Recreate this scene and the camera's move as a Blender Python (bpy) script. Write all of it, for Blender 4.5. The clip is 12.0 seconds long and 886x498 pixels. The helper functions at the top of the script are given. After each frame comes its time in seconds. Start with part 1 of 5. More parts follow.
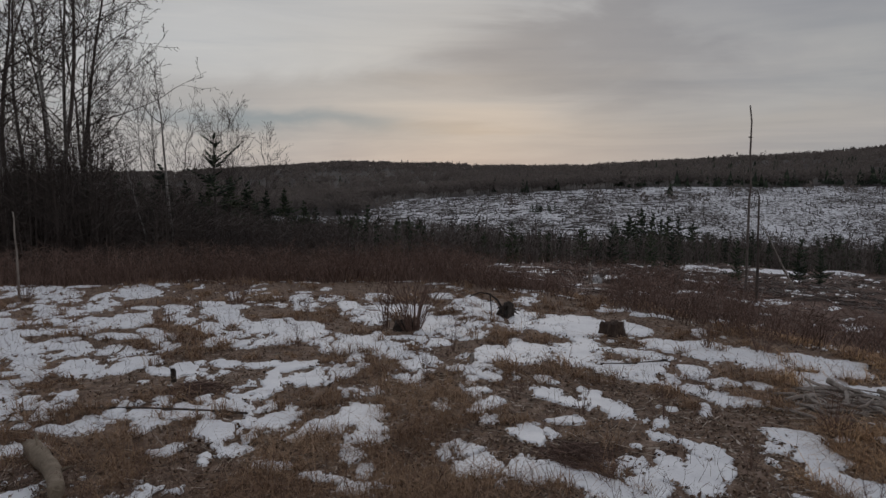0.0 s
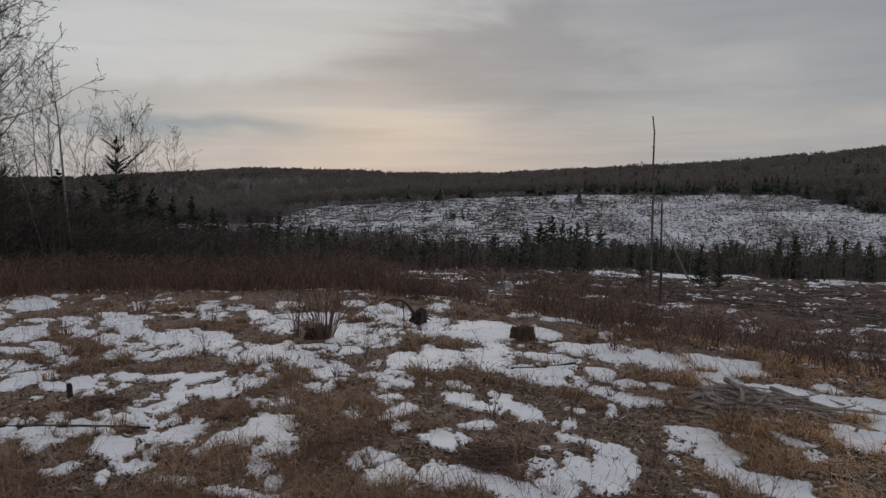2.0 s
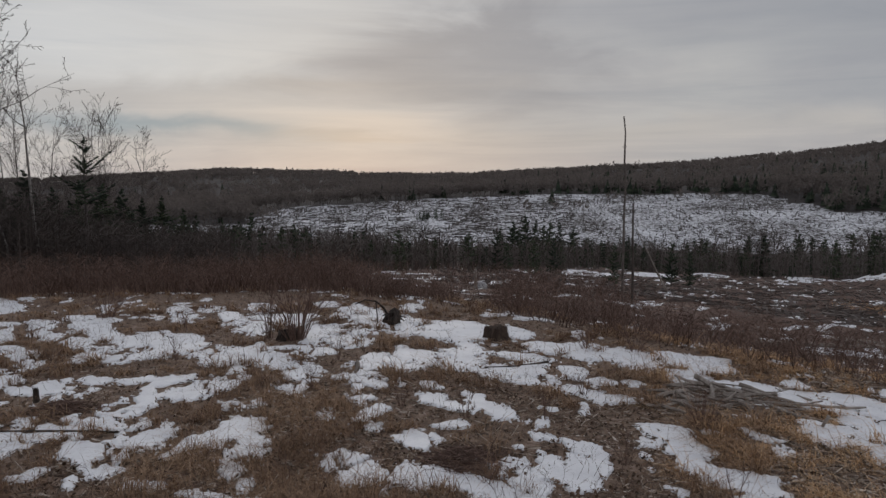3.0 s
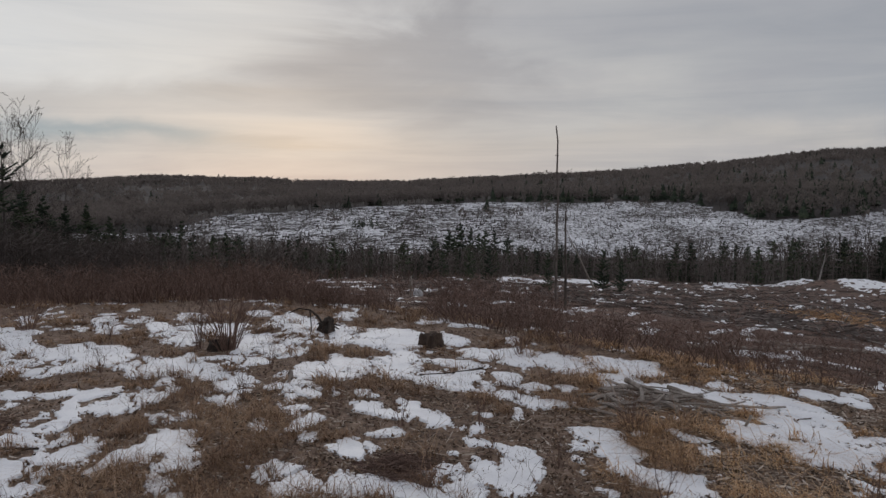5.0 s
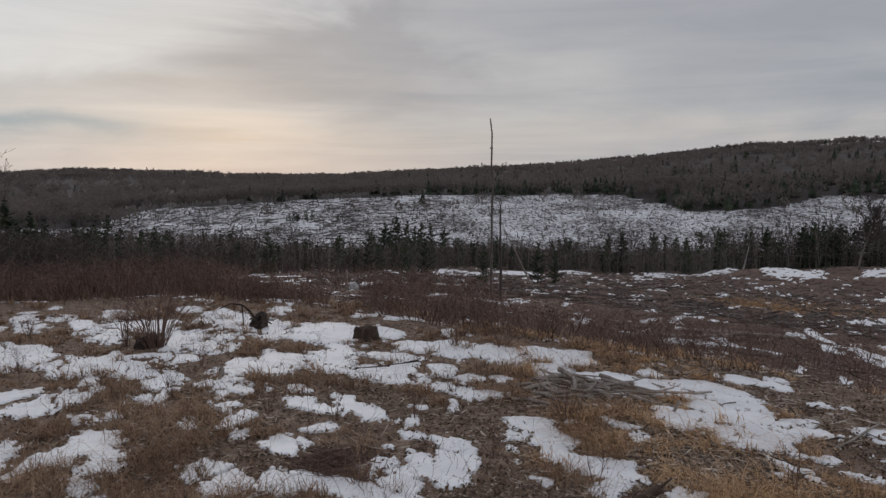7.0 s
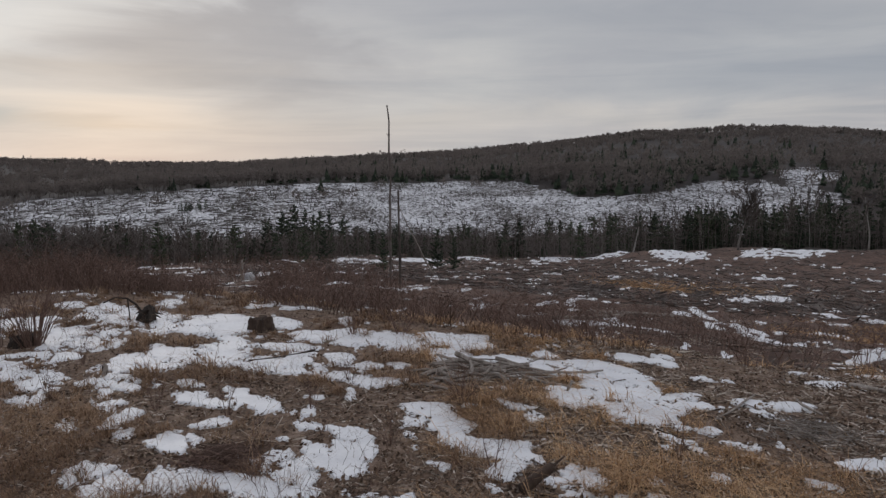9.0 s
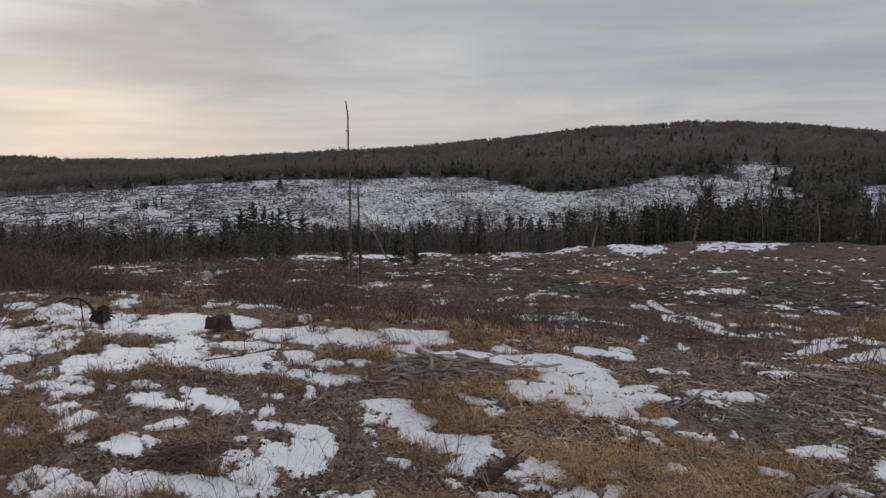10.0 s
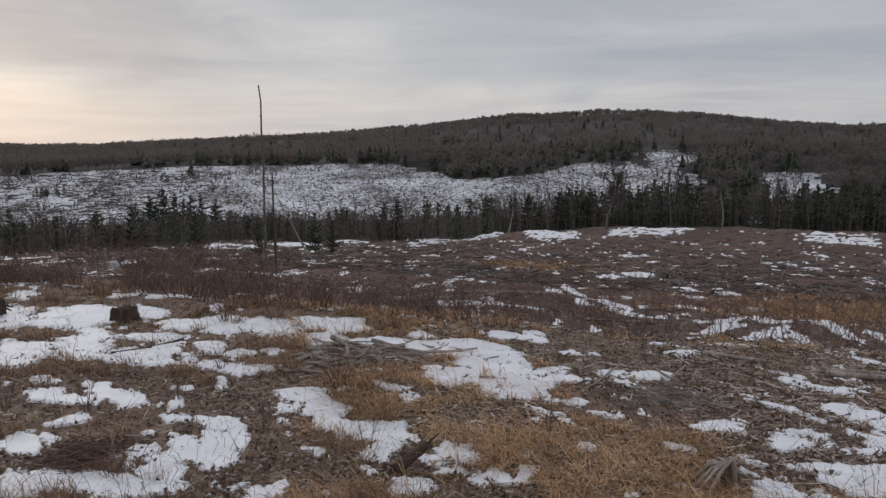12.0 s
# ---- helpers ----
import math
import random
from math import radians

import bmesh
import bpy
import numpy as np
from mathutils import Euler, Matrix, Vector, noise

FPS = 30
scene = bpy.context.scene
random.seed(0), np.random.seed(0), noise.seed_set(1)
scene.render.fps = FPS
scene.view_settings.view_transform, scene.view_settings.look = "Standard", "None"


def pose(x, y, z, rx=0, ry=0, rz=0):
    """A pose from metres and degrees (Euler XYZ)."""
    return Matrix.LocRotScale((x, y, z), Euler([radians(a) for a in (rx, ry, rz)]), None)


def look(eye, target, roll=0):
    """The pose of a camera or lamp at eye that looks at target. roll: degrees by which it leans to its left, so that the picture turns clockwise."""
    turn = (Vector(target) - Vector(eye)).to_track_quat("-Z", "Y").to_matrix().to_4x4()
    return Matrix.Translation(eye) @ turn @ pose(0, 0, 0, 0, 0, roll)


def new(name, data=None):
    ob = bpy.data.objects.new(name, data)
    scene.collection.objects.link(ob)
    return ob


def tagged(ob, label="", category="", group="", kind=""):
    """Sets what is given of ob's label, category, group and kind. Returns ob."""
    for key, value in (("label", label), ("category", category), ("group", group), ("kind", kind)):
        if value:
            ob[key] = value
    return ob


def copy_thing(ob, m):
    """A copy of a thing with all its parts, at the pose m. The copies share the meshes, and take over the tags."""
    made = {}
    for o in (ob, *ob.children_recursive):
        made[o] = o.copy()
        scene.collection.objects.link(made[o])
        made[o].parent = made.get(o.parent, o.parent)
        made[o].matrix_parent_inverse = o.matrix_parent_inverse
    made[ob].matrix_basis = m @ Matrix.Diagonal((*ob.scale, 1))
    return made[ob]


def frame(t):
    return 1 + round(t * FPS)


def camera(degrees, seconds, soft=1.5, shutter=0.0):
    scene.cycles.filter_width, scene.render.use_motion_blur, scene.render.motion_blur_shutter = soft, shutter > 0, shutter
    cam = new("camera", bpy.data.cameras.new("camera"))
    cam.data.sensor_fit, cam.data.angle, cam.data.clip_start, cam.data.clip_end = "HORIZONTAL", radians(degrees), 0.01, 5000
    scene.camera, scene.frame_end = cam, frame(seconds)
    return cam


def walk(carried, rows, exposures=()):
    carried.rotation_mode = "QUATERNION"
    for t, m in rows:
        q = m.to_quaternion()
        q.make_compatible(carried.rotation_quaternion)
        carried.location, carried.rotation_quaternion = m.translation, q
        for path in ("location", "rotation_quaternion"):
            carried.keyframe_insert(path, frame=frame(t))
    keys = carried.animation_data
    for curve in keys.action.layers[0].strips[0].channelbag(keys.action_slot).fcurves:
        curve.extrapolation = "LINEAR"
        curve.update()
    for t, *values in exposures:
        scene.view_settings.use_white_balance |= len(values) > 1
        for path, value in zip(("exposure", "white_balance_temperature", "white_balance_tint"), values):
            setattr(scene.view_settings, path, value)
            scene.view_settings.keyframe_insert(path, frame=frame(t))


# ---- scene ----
cam = camera(59.75, 12.0, soft=1.45)
EYE = 1.7
walk(cam, [
    (0, pose(0.000, 0.000, 1.700, 83.92, 0.13, 0.00)),
    (0.5, pose(-0.004, 0.000, 1.700, 84.51, 0.15, -0.19)),
    (1, pose(0.006, -0.001, 1.696, 84.61, 0.15, -0.81)),
    (1.5, pose(0.017, 0.008, 1.692, 84.35, -0.09, -4.06)),
    (2, pose(0.026, 0.010, 1.692, 84.46, -0.18, -6.37)),
    (2.5, pose(0.032, 0.010, 1.689, 84.44, -0.22, -7.87)),
    (3, pose(0.035, 0.013, 1.691, 84.47, -0.04, -8.35)),
    (5, pose(0.047, 0.009, 1.685, 85.07, -0.24, -13.12)),
    (5.5, pose(0.050, 0.013, 1.683, 85.15, -0.27, -14.01)),
    (6, pose(0.062, 0.015, 1.677, 85.09, -0.19, -14.87)),
    (6.5, pose(0.068, 0.025, 1.676, 84.76, -0.23, -16.64)),
    (7, pose(0.075, 0.033, 1.674, 84.57, -0.17, -17.87)),
    (9, pose(0.132, 0.064, 1.658, 83.65, 0.06, -25.34)),
    (9.5, pose(0.146, 0.068, 1.657, 83.43, 0.10, -27.06)),
    (10, pose(0.148, 0.062, 1.656, 83.36, 0.23, -28.27)),
    (10.5, pose(0.161, 0.071, 1.654, 83.07, 0.32, -29.68)),
    (11, pose(0.162, 0.064, 1.651, 83.11, 0.26, -31.04)),
    (11.5, pose(0.174, 0.061, 1.646, 82.54, 0.22, -32.61)),
    (12, pose(0.182, 0.061, 1.645, 82.37, -0.01, -34.36)),
], [(0, -0.66), (1.2, -0.61), (3, -0.41), (5, -0.27), (7, -0.26), (9, -0.17), (10.5, -0.07), (12, 0.03)])

# ---- light: overcast evening sky with a pale glow low over the hills ----
SUN_AZ, SUN_EL = 1.0, 9.0
world = bpy.data.worlds.new("overcast_sky")
scene.world = world
world.use_nodes = True


def nodes_of(tree):
    """Short hands for one node tree: add(type, inputs, settings) and link."""
    def add(kind, ins=(), operation="", data_type="", blend_type=""):
        n = tree.nodes.new(kind)
        if operation:
            n.operation = operation
        if data_type:
            n.data_type = data_type
        if blend_type:
            n.blend_type = blend_type
        for k, v in dict(ins).items():
            if isinstance(v, bpy.types.NodeSocket):
                tree.links.new(v, n.inputs[k])
            else:
                n.inputs[k].default_value = v
        return n
    return add


def ramp(add, fac, stops, mode="LINEAR"):
    n = add("ShaderNodeValToRGB", {0: fac})
    n.color_ramp.interpolation = mode
    els = n.color_ramp.elements
    while len(els) < len(stops):
        els.new(0.5)
    for e, (p, c) in zip(els, stops):
        e.position = p
        e.color = (*c, 1) if len(c) == 3 else c
    return n.outputs[0]


def mix(add, fac, a, b, mode="MIX"):
    n = add("ShaderNodeMix", data_type="RGBA", blend_type=mode)
    for k, v in ((0, fac), (6, a), (7, b)):
        if isinstance(v, bpy.types.NodeSocket):
            n.id_data.links.new(v, n.inputs[k])
        else:
            n.inputs[k].default_value = v if k == 0 or len(v) == 4 else (*v, 1)
    return n.outputs[2]


def build_sky():
    tree = world.node_tree
    tree.nodes.clear()
    add = nodes_of(tree)
    way = add("ShaderNodeTexCoord").outputs["Generated"]
    xyz = add("ShaderNodeSeparateXYZ", {0: way})
    m = lambda op, a, b=0.0, c=0.0: add("ShaderNodeMath", {0: a, 1: b, 2: c}, operation=op).outputs[0]
    z = m("MAXIMUM", xyz.outputs[2], 0.0)
    # azimuth and elevation in degrees, shifted by noise so that every cloud edge is ragged
    drift = add("ShaderNodeTexNoise", {"Vector": add("ShaderNodeMapping", {0: way, 3: (3.0, 3.0, 11)}).outputs[0], "Scale": 1.0, "Detail": 6.0, "Roughness": 0.56, "Distortion": 0.8})
    shift = add("ShaderNodeSeparateXYZ", {0: drift.outputs[1]})
    az = m("ADD", m("MULTIPLY", m("ARCTAN2", xyz.outputs[0], xyz.outputs[1]), 180 / math.pi), m("MULTIPLY", m("SUBTRACT", shift.outputs[0], 0.5), 34.0))
    el = m("ADD", m("MULTIPLY", m("ARCSINE", z), 180 / math.pi), m("MULTIPLY", m("SUBTRACT", shift.outputs[1], 0.5), 5.5))

    def cloud_bank(az0, el0, waz, wel, lean=0.0):
        """One at the heart of a bank of cloud, fading out over its width and height."""
        a = m("SUBTRACT", az, az0)
        e = m("SUBTRACT", m("SUBTRACT", el, el0), m("MULTIPLY", a, lean))
        a, e = m("DIVIDE", a, waz), m("DIVIDE", e, wel)
        return m("EXPONENT", m("MULTIPLY", m("ADD", m("MULTIPLY", a, a), m("MULTIPLY", e, e)), -1.0))

    # a flat cloud deck, seen in perspective: wide overhead, thin streaks low down
    deck = m("DIVIDE", 1.0, m("ADD", z, 0.16))
    flat = add("ShaderNodeVectorMath", {0: way, 1: add("ShaderNodeCombineXYZ", {0: deck, 1: deck, 2: 0.0}).outputs[0]}, operation="MULTIPLY").outputs[0]
    body = add("ShaderNodeTexNoise", {"Vector": add("ShaderNodeMapping", {0: flat, 1: (2.3, 0.4, 0), 2: (0, 0, 0.25), 3: (0.8, 0.75, 1)}).outputs[0], "Scale": 1.2, "Detail": 6.0, "Roughness": 0.5, "Distortion": 0.6}).outputs[0]
    cloud = ramp(add, body, [(0.34, (0.45, 0.457, 0.50)), (0.5, (0.522, 0.527, 0.553)), (0.66, (0.585, 0.588, 0.6))])
    BANKS = [
        ((-16, 8.5, 21, 7), 0.95, (0.80, 0.812, 0.83)),
        ((-4, 8.0, 7.5, 3.2), 0.7, (0.755, 0.76, 0.765)),
        ((25, 7.0, 10, 3.0), 0.35, (0.64, 0.63, 0.62)),
        ((12.5, 11, 5.5, 9), 0.95, (0.42, 0.423, 0.455)),
        ((-16, 5.2, 12, 1.3), 0.6, (0.47, 0.46, 0.475)),
        ((2, 5.9, 11, 0.9), 0.6, (0.47, 0.455, 0.46)),
        ((44, 10.5, 17, 2.6), 0.8, (0.40, 0.42, 0.465)),
        ((52, 5.6, 17, 2.0), 0.85, (0.38, 0.41, 0.465)),
        ((80, 9, 28, 8), 0.7, (0.40, 0.42, 0.46)),
        ((20, 2.6, 46, 1.5), 0.7, (0.605, 0.583, 0.583)),
        ((0, 3.6, 10, 1.0, -0.03), 0.8, (0.735, 0.672, 0.632)),
        ((-2, 2.9, 7, 0.35), 0.6, (0.55, 0.50, 0.47)),
        ((21, 3.3, 9, 0.6), 0.5, (0.56, 0.54, 0.53)),
        ((37, 3.2, 12, 0.8), 0.5, (0.66, 0.63, 0.605)),
        ((-13, 3.2, 7, 0.75, -0.05), 1.0, (0.35, 0.435, 0.505)),
    ]
    for place, much, tint in BANKS:
        cloud = mix(add, m("MULTIPLY", cloud_bank(*place), much), cloud, tint)
    # thin streaks drawn out along the horizon
    streak = add("ShaderNodeTexNoise", {"Vector": add("ShaderNodeMapping", {0: way, 1: (3.1, 0.2, 0.7), 3: (2.6, 2.6, 30)}).outputs[0], "Scale": 1.0, "Detail": 6.0, "Roughness": 0.6, "Distortion": 1.0}).outputs[0]
    thin = ramp(add, streak, [(0.3, (0.82, 0.85, 0.89)), (0.5, (1, 1, 1)), (0.7, (1.13, 1.11, 1.08))])
    cloud = mix(add, ramp(add, z, [(0.0, (0.9, 0.9, 0.9)), (0.12, (0.6, 0.6, 0.6)), (0.3, (0.1, 0.1, 0.1))]), cloud, mix(add, 1.0, cloud, thin, "MULTIPLY"))
    # an overcast sky is brighter towards the zenith
    cloud = mix(add, 1.0, cloud, ramp(add, z, [(0.3, (1, 1, 1)), (1.0, (1.44, 1.5, 1.62))]), "MULTIPLY")
    sky = add("ShaderNodeTexSky")
    sky.sky_type, sky.sun_disc, sky.sun_elevation, sky.sun_rotation = "NISHITA", False, radians(SUN_EL), radians(SUN_AZ)
    clear = add("ShaderNodeBackground", {0: sky.outputs[0], 1: 0.08})
    over = add("ShaderNodeBackground", {0: cloud, 1: 1.0})
    both = add("ShaderNodeMixShader", {0: 0.95, 1: clear.outputs[0], 2: over.outputs[0]})
    add("ShaderNodeOutputWorld", {0: both.outputs[0]})


build_sky()
sun = new("sun", bpy.data.lights.new("sun", "SUN"))
sun.data.energy, sun.data.angle, sun.data.color = 0.5, radians(25), (1.0, 0.93, 0.86)
sun.matrix_world = look((0, 0, 0), (-math.sin(radians(SUN_AZ)), -math.cos(radians(SUN_AZ)), -math.tan(radians(14))))

# ---- materials ----


def surface(name, stops, scale=8.0, detail=6.0, rough=0.9, bump=0.3, fine=60.0, stretch=(1, 1, 1), island=0.0, random_tone=0.0, spec=0.3, distort=0.3, broad=(0.0, 0.0)):
    """A rough natural surface: colour by a two-scale noise in world metres, relief by the finer one."""
    m = bpy.data.materials.new(name)
    m.use_nodes = True
    t = m.node_tree
    add = nodes_of(t)
    bsdf = t.nodes["Principled BSDF"]
    pos = add("ShaderNodeMapping", {0: add("ShaderNodeTexCoord").outputs["Object"], 3: stretch}).outputs[0]
    n1 = add("ShaderNodeTexNoise", {"Vector": pos, "Scale": scale, "Detail": detail, "Roughness": 0.6, "Distortion": distort}).outputs[0]
    n2 = add("ShaderNodeTexNoise", {"Vector": pos, "Scale": fine, "Detail": 3.0, "Roughness": 0.6}).outputs[0]
    f = add("ShaderNodeMath", {0: n2, 1: 0.35, 2: add("ShaderNodeMath", {0: n1, 1: 0.65}, operation="MULTIPLY").outputs[0]}, operation="MULTIPLY_ADD").outputs[0]
    if broad[1]:
        n3 = add("ShaderNodeTexNoise", {"Vector": pos, "Scale": broad[0], "Detail": 4.0, "Roughness": 0.6}).outputs[0]
        f = add("ShaderNodeMath", {0: add("ShaderNodeMath", {0: n3, 1: 0.5}, operation="SUBTRACT").outputs[0], 1: broad[1], 2: f}, operation="MULTIPLY_ADD").outputs[0]
    if island:
        r = add("ShaderNodeNewGeometry").outputs["Random Per Island"]
        f = add("ShaderNodeMath", {0: add("ShaderNodeMath", {0: r, 1: 0.5}, operation="SUBTRACT").outputs[0], 1: island, 2: f}, operation="MULTIPLY_ADD").outputs[0]
    if random_tone:
        r = add("ShaderNodeObjectInfo").outputs["Random"]
        f = add("ShaderNodeMath", {0: add("ShaderNodeMath", {0: r, 1: 0.5}, operation="SUBTRACT").outputs[0], 1: random_tone, 2: f}, operation="MULTIPLY_ADD").outputs[0]
    t.links.new(ramp(add, f, stops), bsdf.inputs["Base Color"])
    bsdf.inputs["Roughness"].default_value = rough
    bsdf.inputs["Specular IOR Level"].default_value = spec
    if bump:
        b = add("ShaderNodeBump", {"Strength": bump, "Distance": 0.02, "Height": f})
        t.links.new(b.outputs[0], bsdf.inputs["Normal"])
    return m


LEAF = surface("fallen_leaves", [(0.25, (0.051, 0.032, 0.022)), (0.45, (0.128, 0.08, 0.053)), (0.6, (0.212, 0.141, 0.096)), (0.78, (0.323, 0.249, 0.188))], 2, 3, fine=25, bump=0, island=0.55)
LITTER = surface("leaf_litter", [(0.3, (0.037, 0.024, 0.017)), (0.43, (0.103, 0.067, 0.046)), (0.53, (0.176, 0.117, 0.084)), (0.63, (0.283, 0.207, 0.162)), (0.73, (0.409, 0.331, 0.281))], 9, 8, fine=70, bump=0.8)
SLASH = surface("slash_covered_soil", [(0.3, (0.026, 0.016, 0.012)), (0.45, (0.07, 0.04, 0.03)), (0.57, (0.122, 0.072, 0.053)), (0.69, (0.225, 0.158, 0.125))], 2.2, 8, fine=11, bump=0.9, broad=(0.12, 0.3))
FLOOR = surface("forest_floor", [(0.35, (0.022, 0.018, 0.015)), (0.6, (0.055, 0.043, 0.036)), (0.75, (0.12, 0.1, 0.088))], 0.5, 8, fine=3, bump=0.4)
CUT = surface("snowy_clear_cut", [(0.41, (0.045, 0.038, 0.034)), (0.47, (0.12, 0.108, 0.104)), (0.52, (0.5, 0.5, 0.52)), (0.63, (0.74, 0.74, 0.76))], 0.85, 7, fine=2.4, bump=0.3, stretch=(1, 0.6, 1), distort=0.8, broad=(0.05, 0.35))
HILL = surface("wooded_hillside", [(0.35, (0.032, 0.027, 0.025)), (0.5, (0.05, 0.042, 0.039)), (0.65, (0.07, 0.06, 0.055))], 0.03, 8, fine=0.25, bump=0.3)
SNOW = surface("old_snow", [(0.3, (0.56, 0.56, 0.585)), (0.5, (0.70, 0.70, 0.72)), (0.7, (0.79, 0.79, 0.805))], 3, 6, rough=0.6, fine=45, bump=0.25)
RUSSET = surface("russet_grass", [(0.25, (0.085, 0.047, 0.029)), (0.42, (0.178, 0.103, 0.061)), (0.58, (0.29, 0.182, 0.112)), (0.75, (0.42, 0.29, 0.19))], 1.1, 4, fine=14, bump=0, island=0.35)
STRAW = surface("dead_grass", [(0.25, (0.15, 0.082, 0.043)), (0.42, (0.325, 0.186, 0.096)), (0.58, (0.515, 0.325, 0.178)), (0.75, (0.66, 0.455, 0.272))], 1.1, 4, fine=14, bump=0, island=0.35)
TWIG = surface("red_brown_twigs", [(0.25, (0.066, 0.04, 0.031)), (0.5, (0.14, 0.088, 0.07)), (0.75, (0.235, 0.16, 0.13))], 1.0, 3, fine=8, bump=0, island=0.4)
DRYWOOD = surface("weathered_grey_wood", [(0.28, (0.085, 0.07, 0.06)), (0.5, (0.235, 0.2, 0.175)), (0.72, (0.45, 0.41, 0.375))], 6, 5, fine=40, bump=0.5, stretch=(1, 1, 0.25), island=0.3)
BARK = surface("grey_bark", [(0.28, (0.04, 0.034, 0.031)), (0.5, (0.115, 0.1, 0.092)), (0.72, (0.23, 0.21, 0.195))], 5, 5, fine=30, bump=0.8, stretch=(1, 1, 0.3), random_tone=0.15)
PALEBARK = surface("pale_birch_bark", [(0.28, (0.07, 0.06, 0.055)), (0.45, (0.22, 0.20, 0.185)), (0.7, (0.40, 0.375, 0.35))], 4, 5, fine=20, bump=0.5, stretch=(1, 1, 1.6), random_tone=0.2)
BRANCH = surface("bare_branches", [(0.3, (0.044, 0.035, 0.032)), (0.55, (0.094, 0.076, 0.068)), (0.75, (0.168, 0.143, 0.13))], 1.5, 3, fine=10, bump=0, island=0.2, random_tone=0.25)
NEEDLE = surface("conifer_needles", [(0.28, (0.017, 0.024, 0.016)), (0.5, (0.04, 0.053, 0.034)), (0.72, (0.085, 0.1, 0.058))], 1.2, 3, fine=9, bump=0, island=0.3, random_tone=0.25)
STUMPBARK = surface("brown_rotting_bark", [(0.3, (0.02, 0.013, 0.01)), (0.5, (0.055, 0.037, 0.028)), (0.72, (0.125, 0.09, 0.07))], 9, 5, fine=50, bump=0.9, stretch=(1, 1, 0.35))
CHARRED = surface("dark_rotten_wood", [(0.3, (0.012, 0.010, 0.009)), (0.55, (0.045, 0.034, 0.028)), (0.75, (0.10, 0.08, 0.066))], 9, 5, fine=50, bump=0.8, stretch=(1, 1, 0.35))
CUTWOOD = surface("sawn_wood_face", [(0.3, (0.11, 0.085, 0.06)), (0.55, (0.21, 0.165, 0.12)), (0.75, (0.33, 0.27, 0.21))], 14, 5, fine=60, bump=0.4)
STONE = surface("pale_boulder_stone", [(0.3, (0.22, 0.21, 0.21)), (0.5, (0.38, 0.37, 0.37)), (0.7, (0.56, 0.55, 0.55))], 5, 6, fine=30, bump=0.7)
# twig colours raised to carry the pale haze over the far hills
FARWOOD = surface("haze_paled_woods", [(0.3, (0.125, 0.106, 0.098)), (0.55, (0.175, 0.15, 0.138)), (0.75, (0.22, 0.19, 0.175))], 0.02, 4, fine=0.2, bump=0, island=0.14)
SLASHWOOD = surface("weathered_slash", [(0.25, (0.05, 0.038, 0.032)), (0.5, (0.115, 0.088, 0.075)), (0.75, (0.23, 0.19, 0.168))], 3, 3, fine=20, bump=0, island=0.6)
CHIP = surface("wood_chips", [(0.25, (0.07, 0.05, 0.038)), (0.45, (0.225, 0.17, 0.133)), (0.62, (0.42, 0.348, 0.288)), (0.8, (0.61, 0.54, 0.475))], 3, 3, fine=20, bump=0, island=0.6)


def veil(m, share):
    """Lets part of the light through: a spray of twigs is no solid leaf."""
    t = m.node_tree
    add = nodes_of(t)
    bsdf, out = t.nodes["Principled BSDF"], t.nodes["Material Output"]
    thin = add("ShaderNodeBsdfTranslucent", {0: bsdf.inputs["Base Color"].links[0].from_socket})
    both = add("ShaderNodeMixShader", {0: share, 1: bsdf.outputs[0], 2: thin.outputs[0]})
    t.links.new(both.outputs[0], out.inputs[0])


veil(FARWOOD, 0.5)

# ---- geometry helpers ----
rng = np.random.default_rng(11)


def mesh_of(name, verts, faces, material, smooth=False, slots=None):
    """A mesh from arrays; faces all of one size; material one or a list with slots."""
    me = bpy.data.meshes.new(name)
    verts, faces = np.asarray(verts, np.float32), np.asarray(faces, np.int32)
    n, k = faces.shape
    me.vertices.add(len(verts))
    me.vertices.foreach_set("co", verts.ravel())
    me.loops.add(n * k)
    me.loops.foreach_set("vertex_index", faces.ravel())
    me.polygons.add(n)
    me.polygons.foreach_set("loop_start", np.arange(0, n * k, k, dtype=np.int32))
    for m in material if isinstance(material, list) else [material]:
        me.materials.append(m)
    if slots is not None:
        me.polygons.foreach_set("material_index", np.asarray(slots, np.int32))
    me.polygons.foreach_set("use_smooth", np.full(n, smooth))
    me.update(calc_edges=True)
    return me


def prisms(a, b, ra, rb, sides=3):
    """Tapered bars from points a to points b, as quads."""
    a, b = np.asarray(a, float), np.asarray(b, float)
    ra, rb = np.broadcast_to(ra, len(a)).astype(float), np.broadcast_to(rb, len(a)).astype(float)
    d = b - a
    d /= np.linalg.norm(d, axis=1, keepdims=True) + 1e-9
    h = np.where(np.abs(d[:, 2:3]) > 0.9, [[1.0, 0, 0]], [[0, 0, 1.0]])
    u = np.cross(d, h)
    u /= np.linalg.norm(u, axis=1, keepdims=True) + 1e-9
    w = np.cross(d, u)
    ang = np.arange(sides) * 2 * np.pi / sides
    ring = u[:, None] * np.cos(ang)[None, :, None] + w[:, None] * np.sin(ang)[None, :, None]
    v = np.concatenate([a[:, None] + ring * ra[:, None, None], b[:, None] + ring * rb[:, None, None]], 1)
    i = np.arange(sides)
    quad = np.stack([i, (i + 1) % sides, (i + 1) % sides + sides, i + sides], 1)
    f = quad[None] + (np.arange(len(a)) * 2 * sides)[:, None, None]
    return v.reshape(-1, 3), f.reshape(-1, 4)


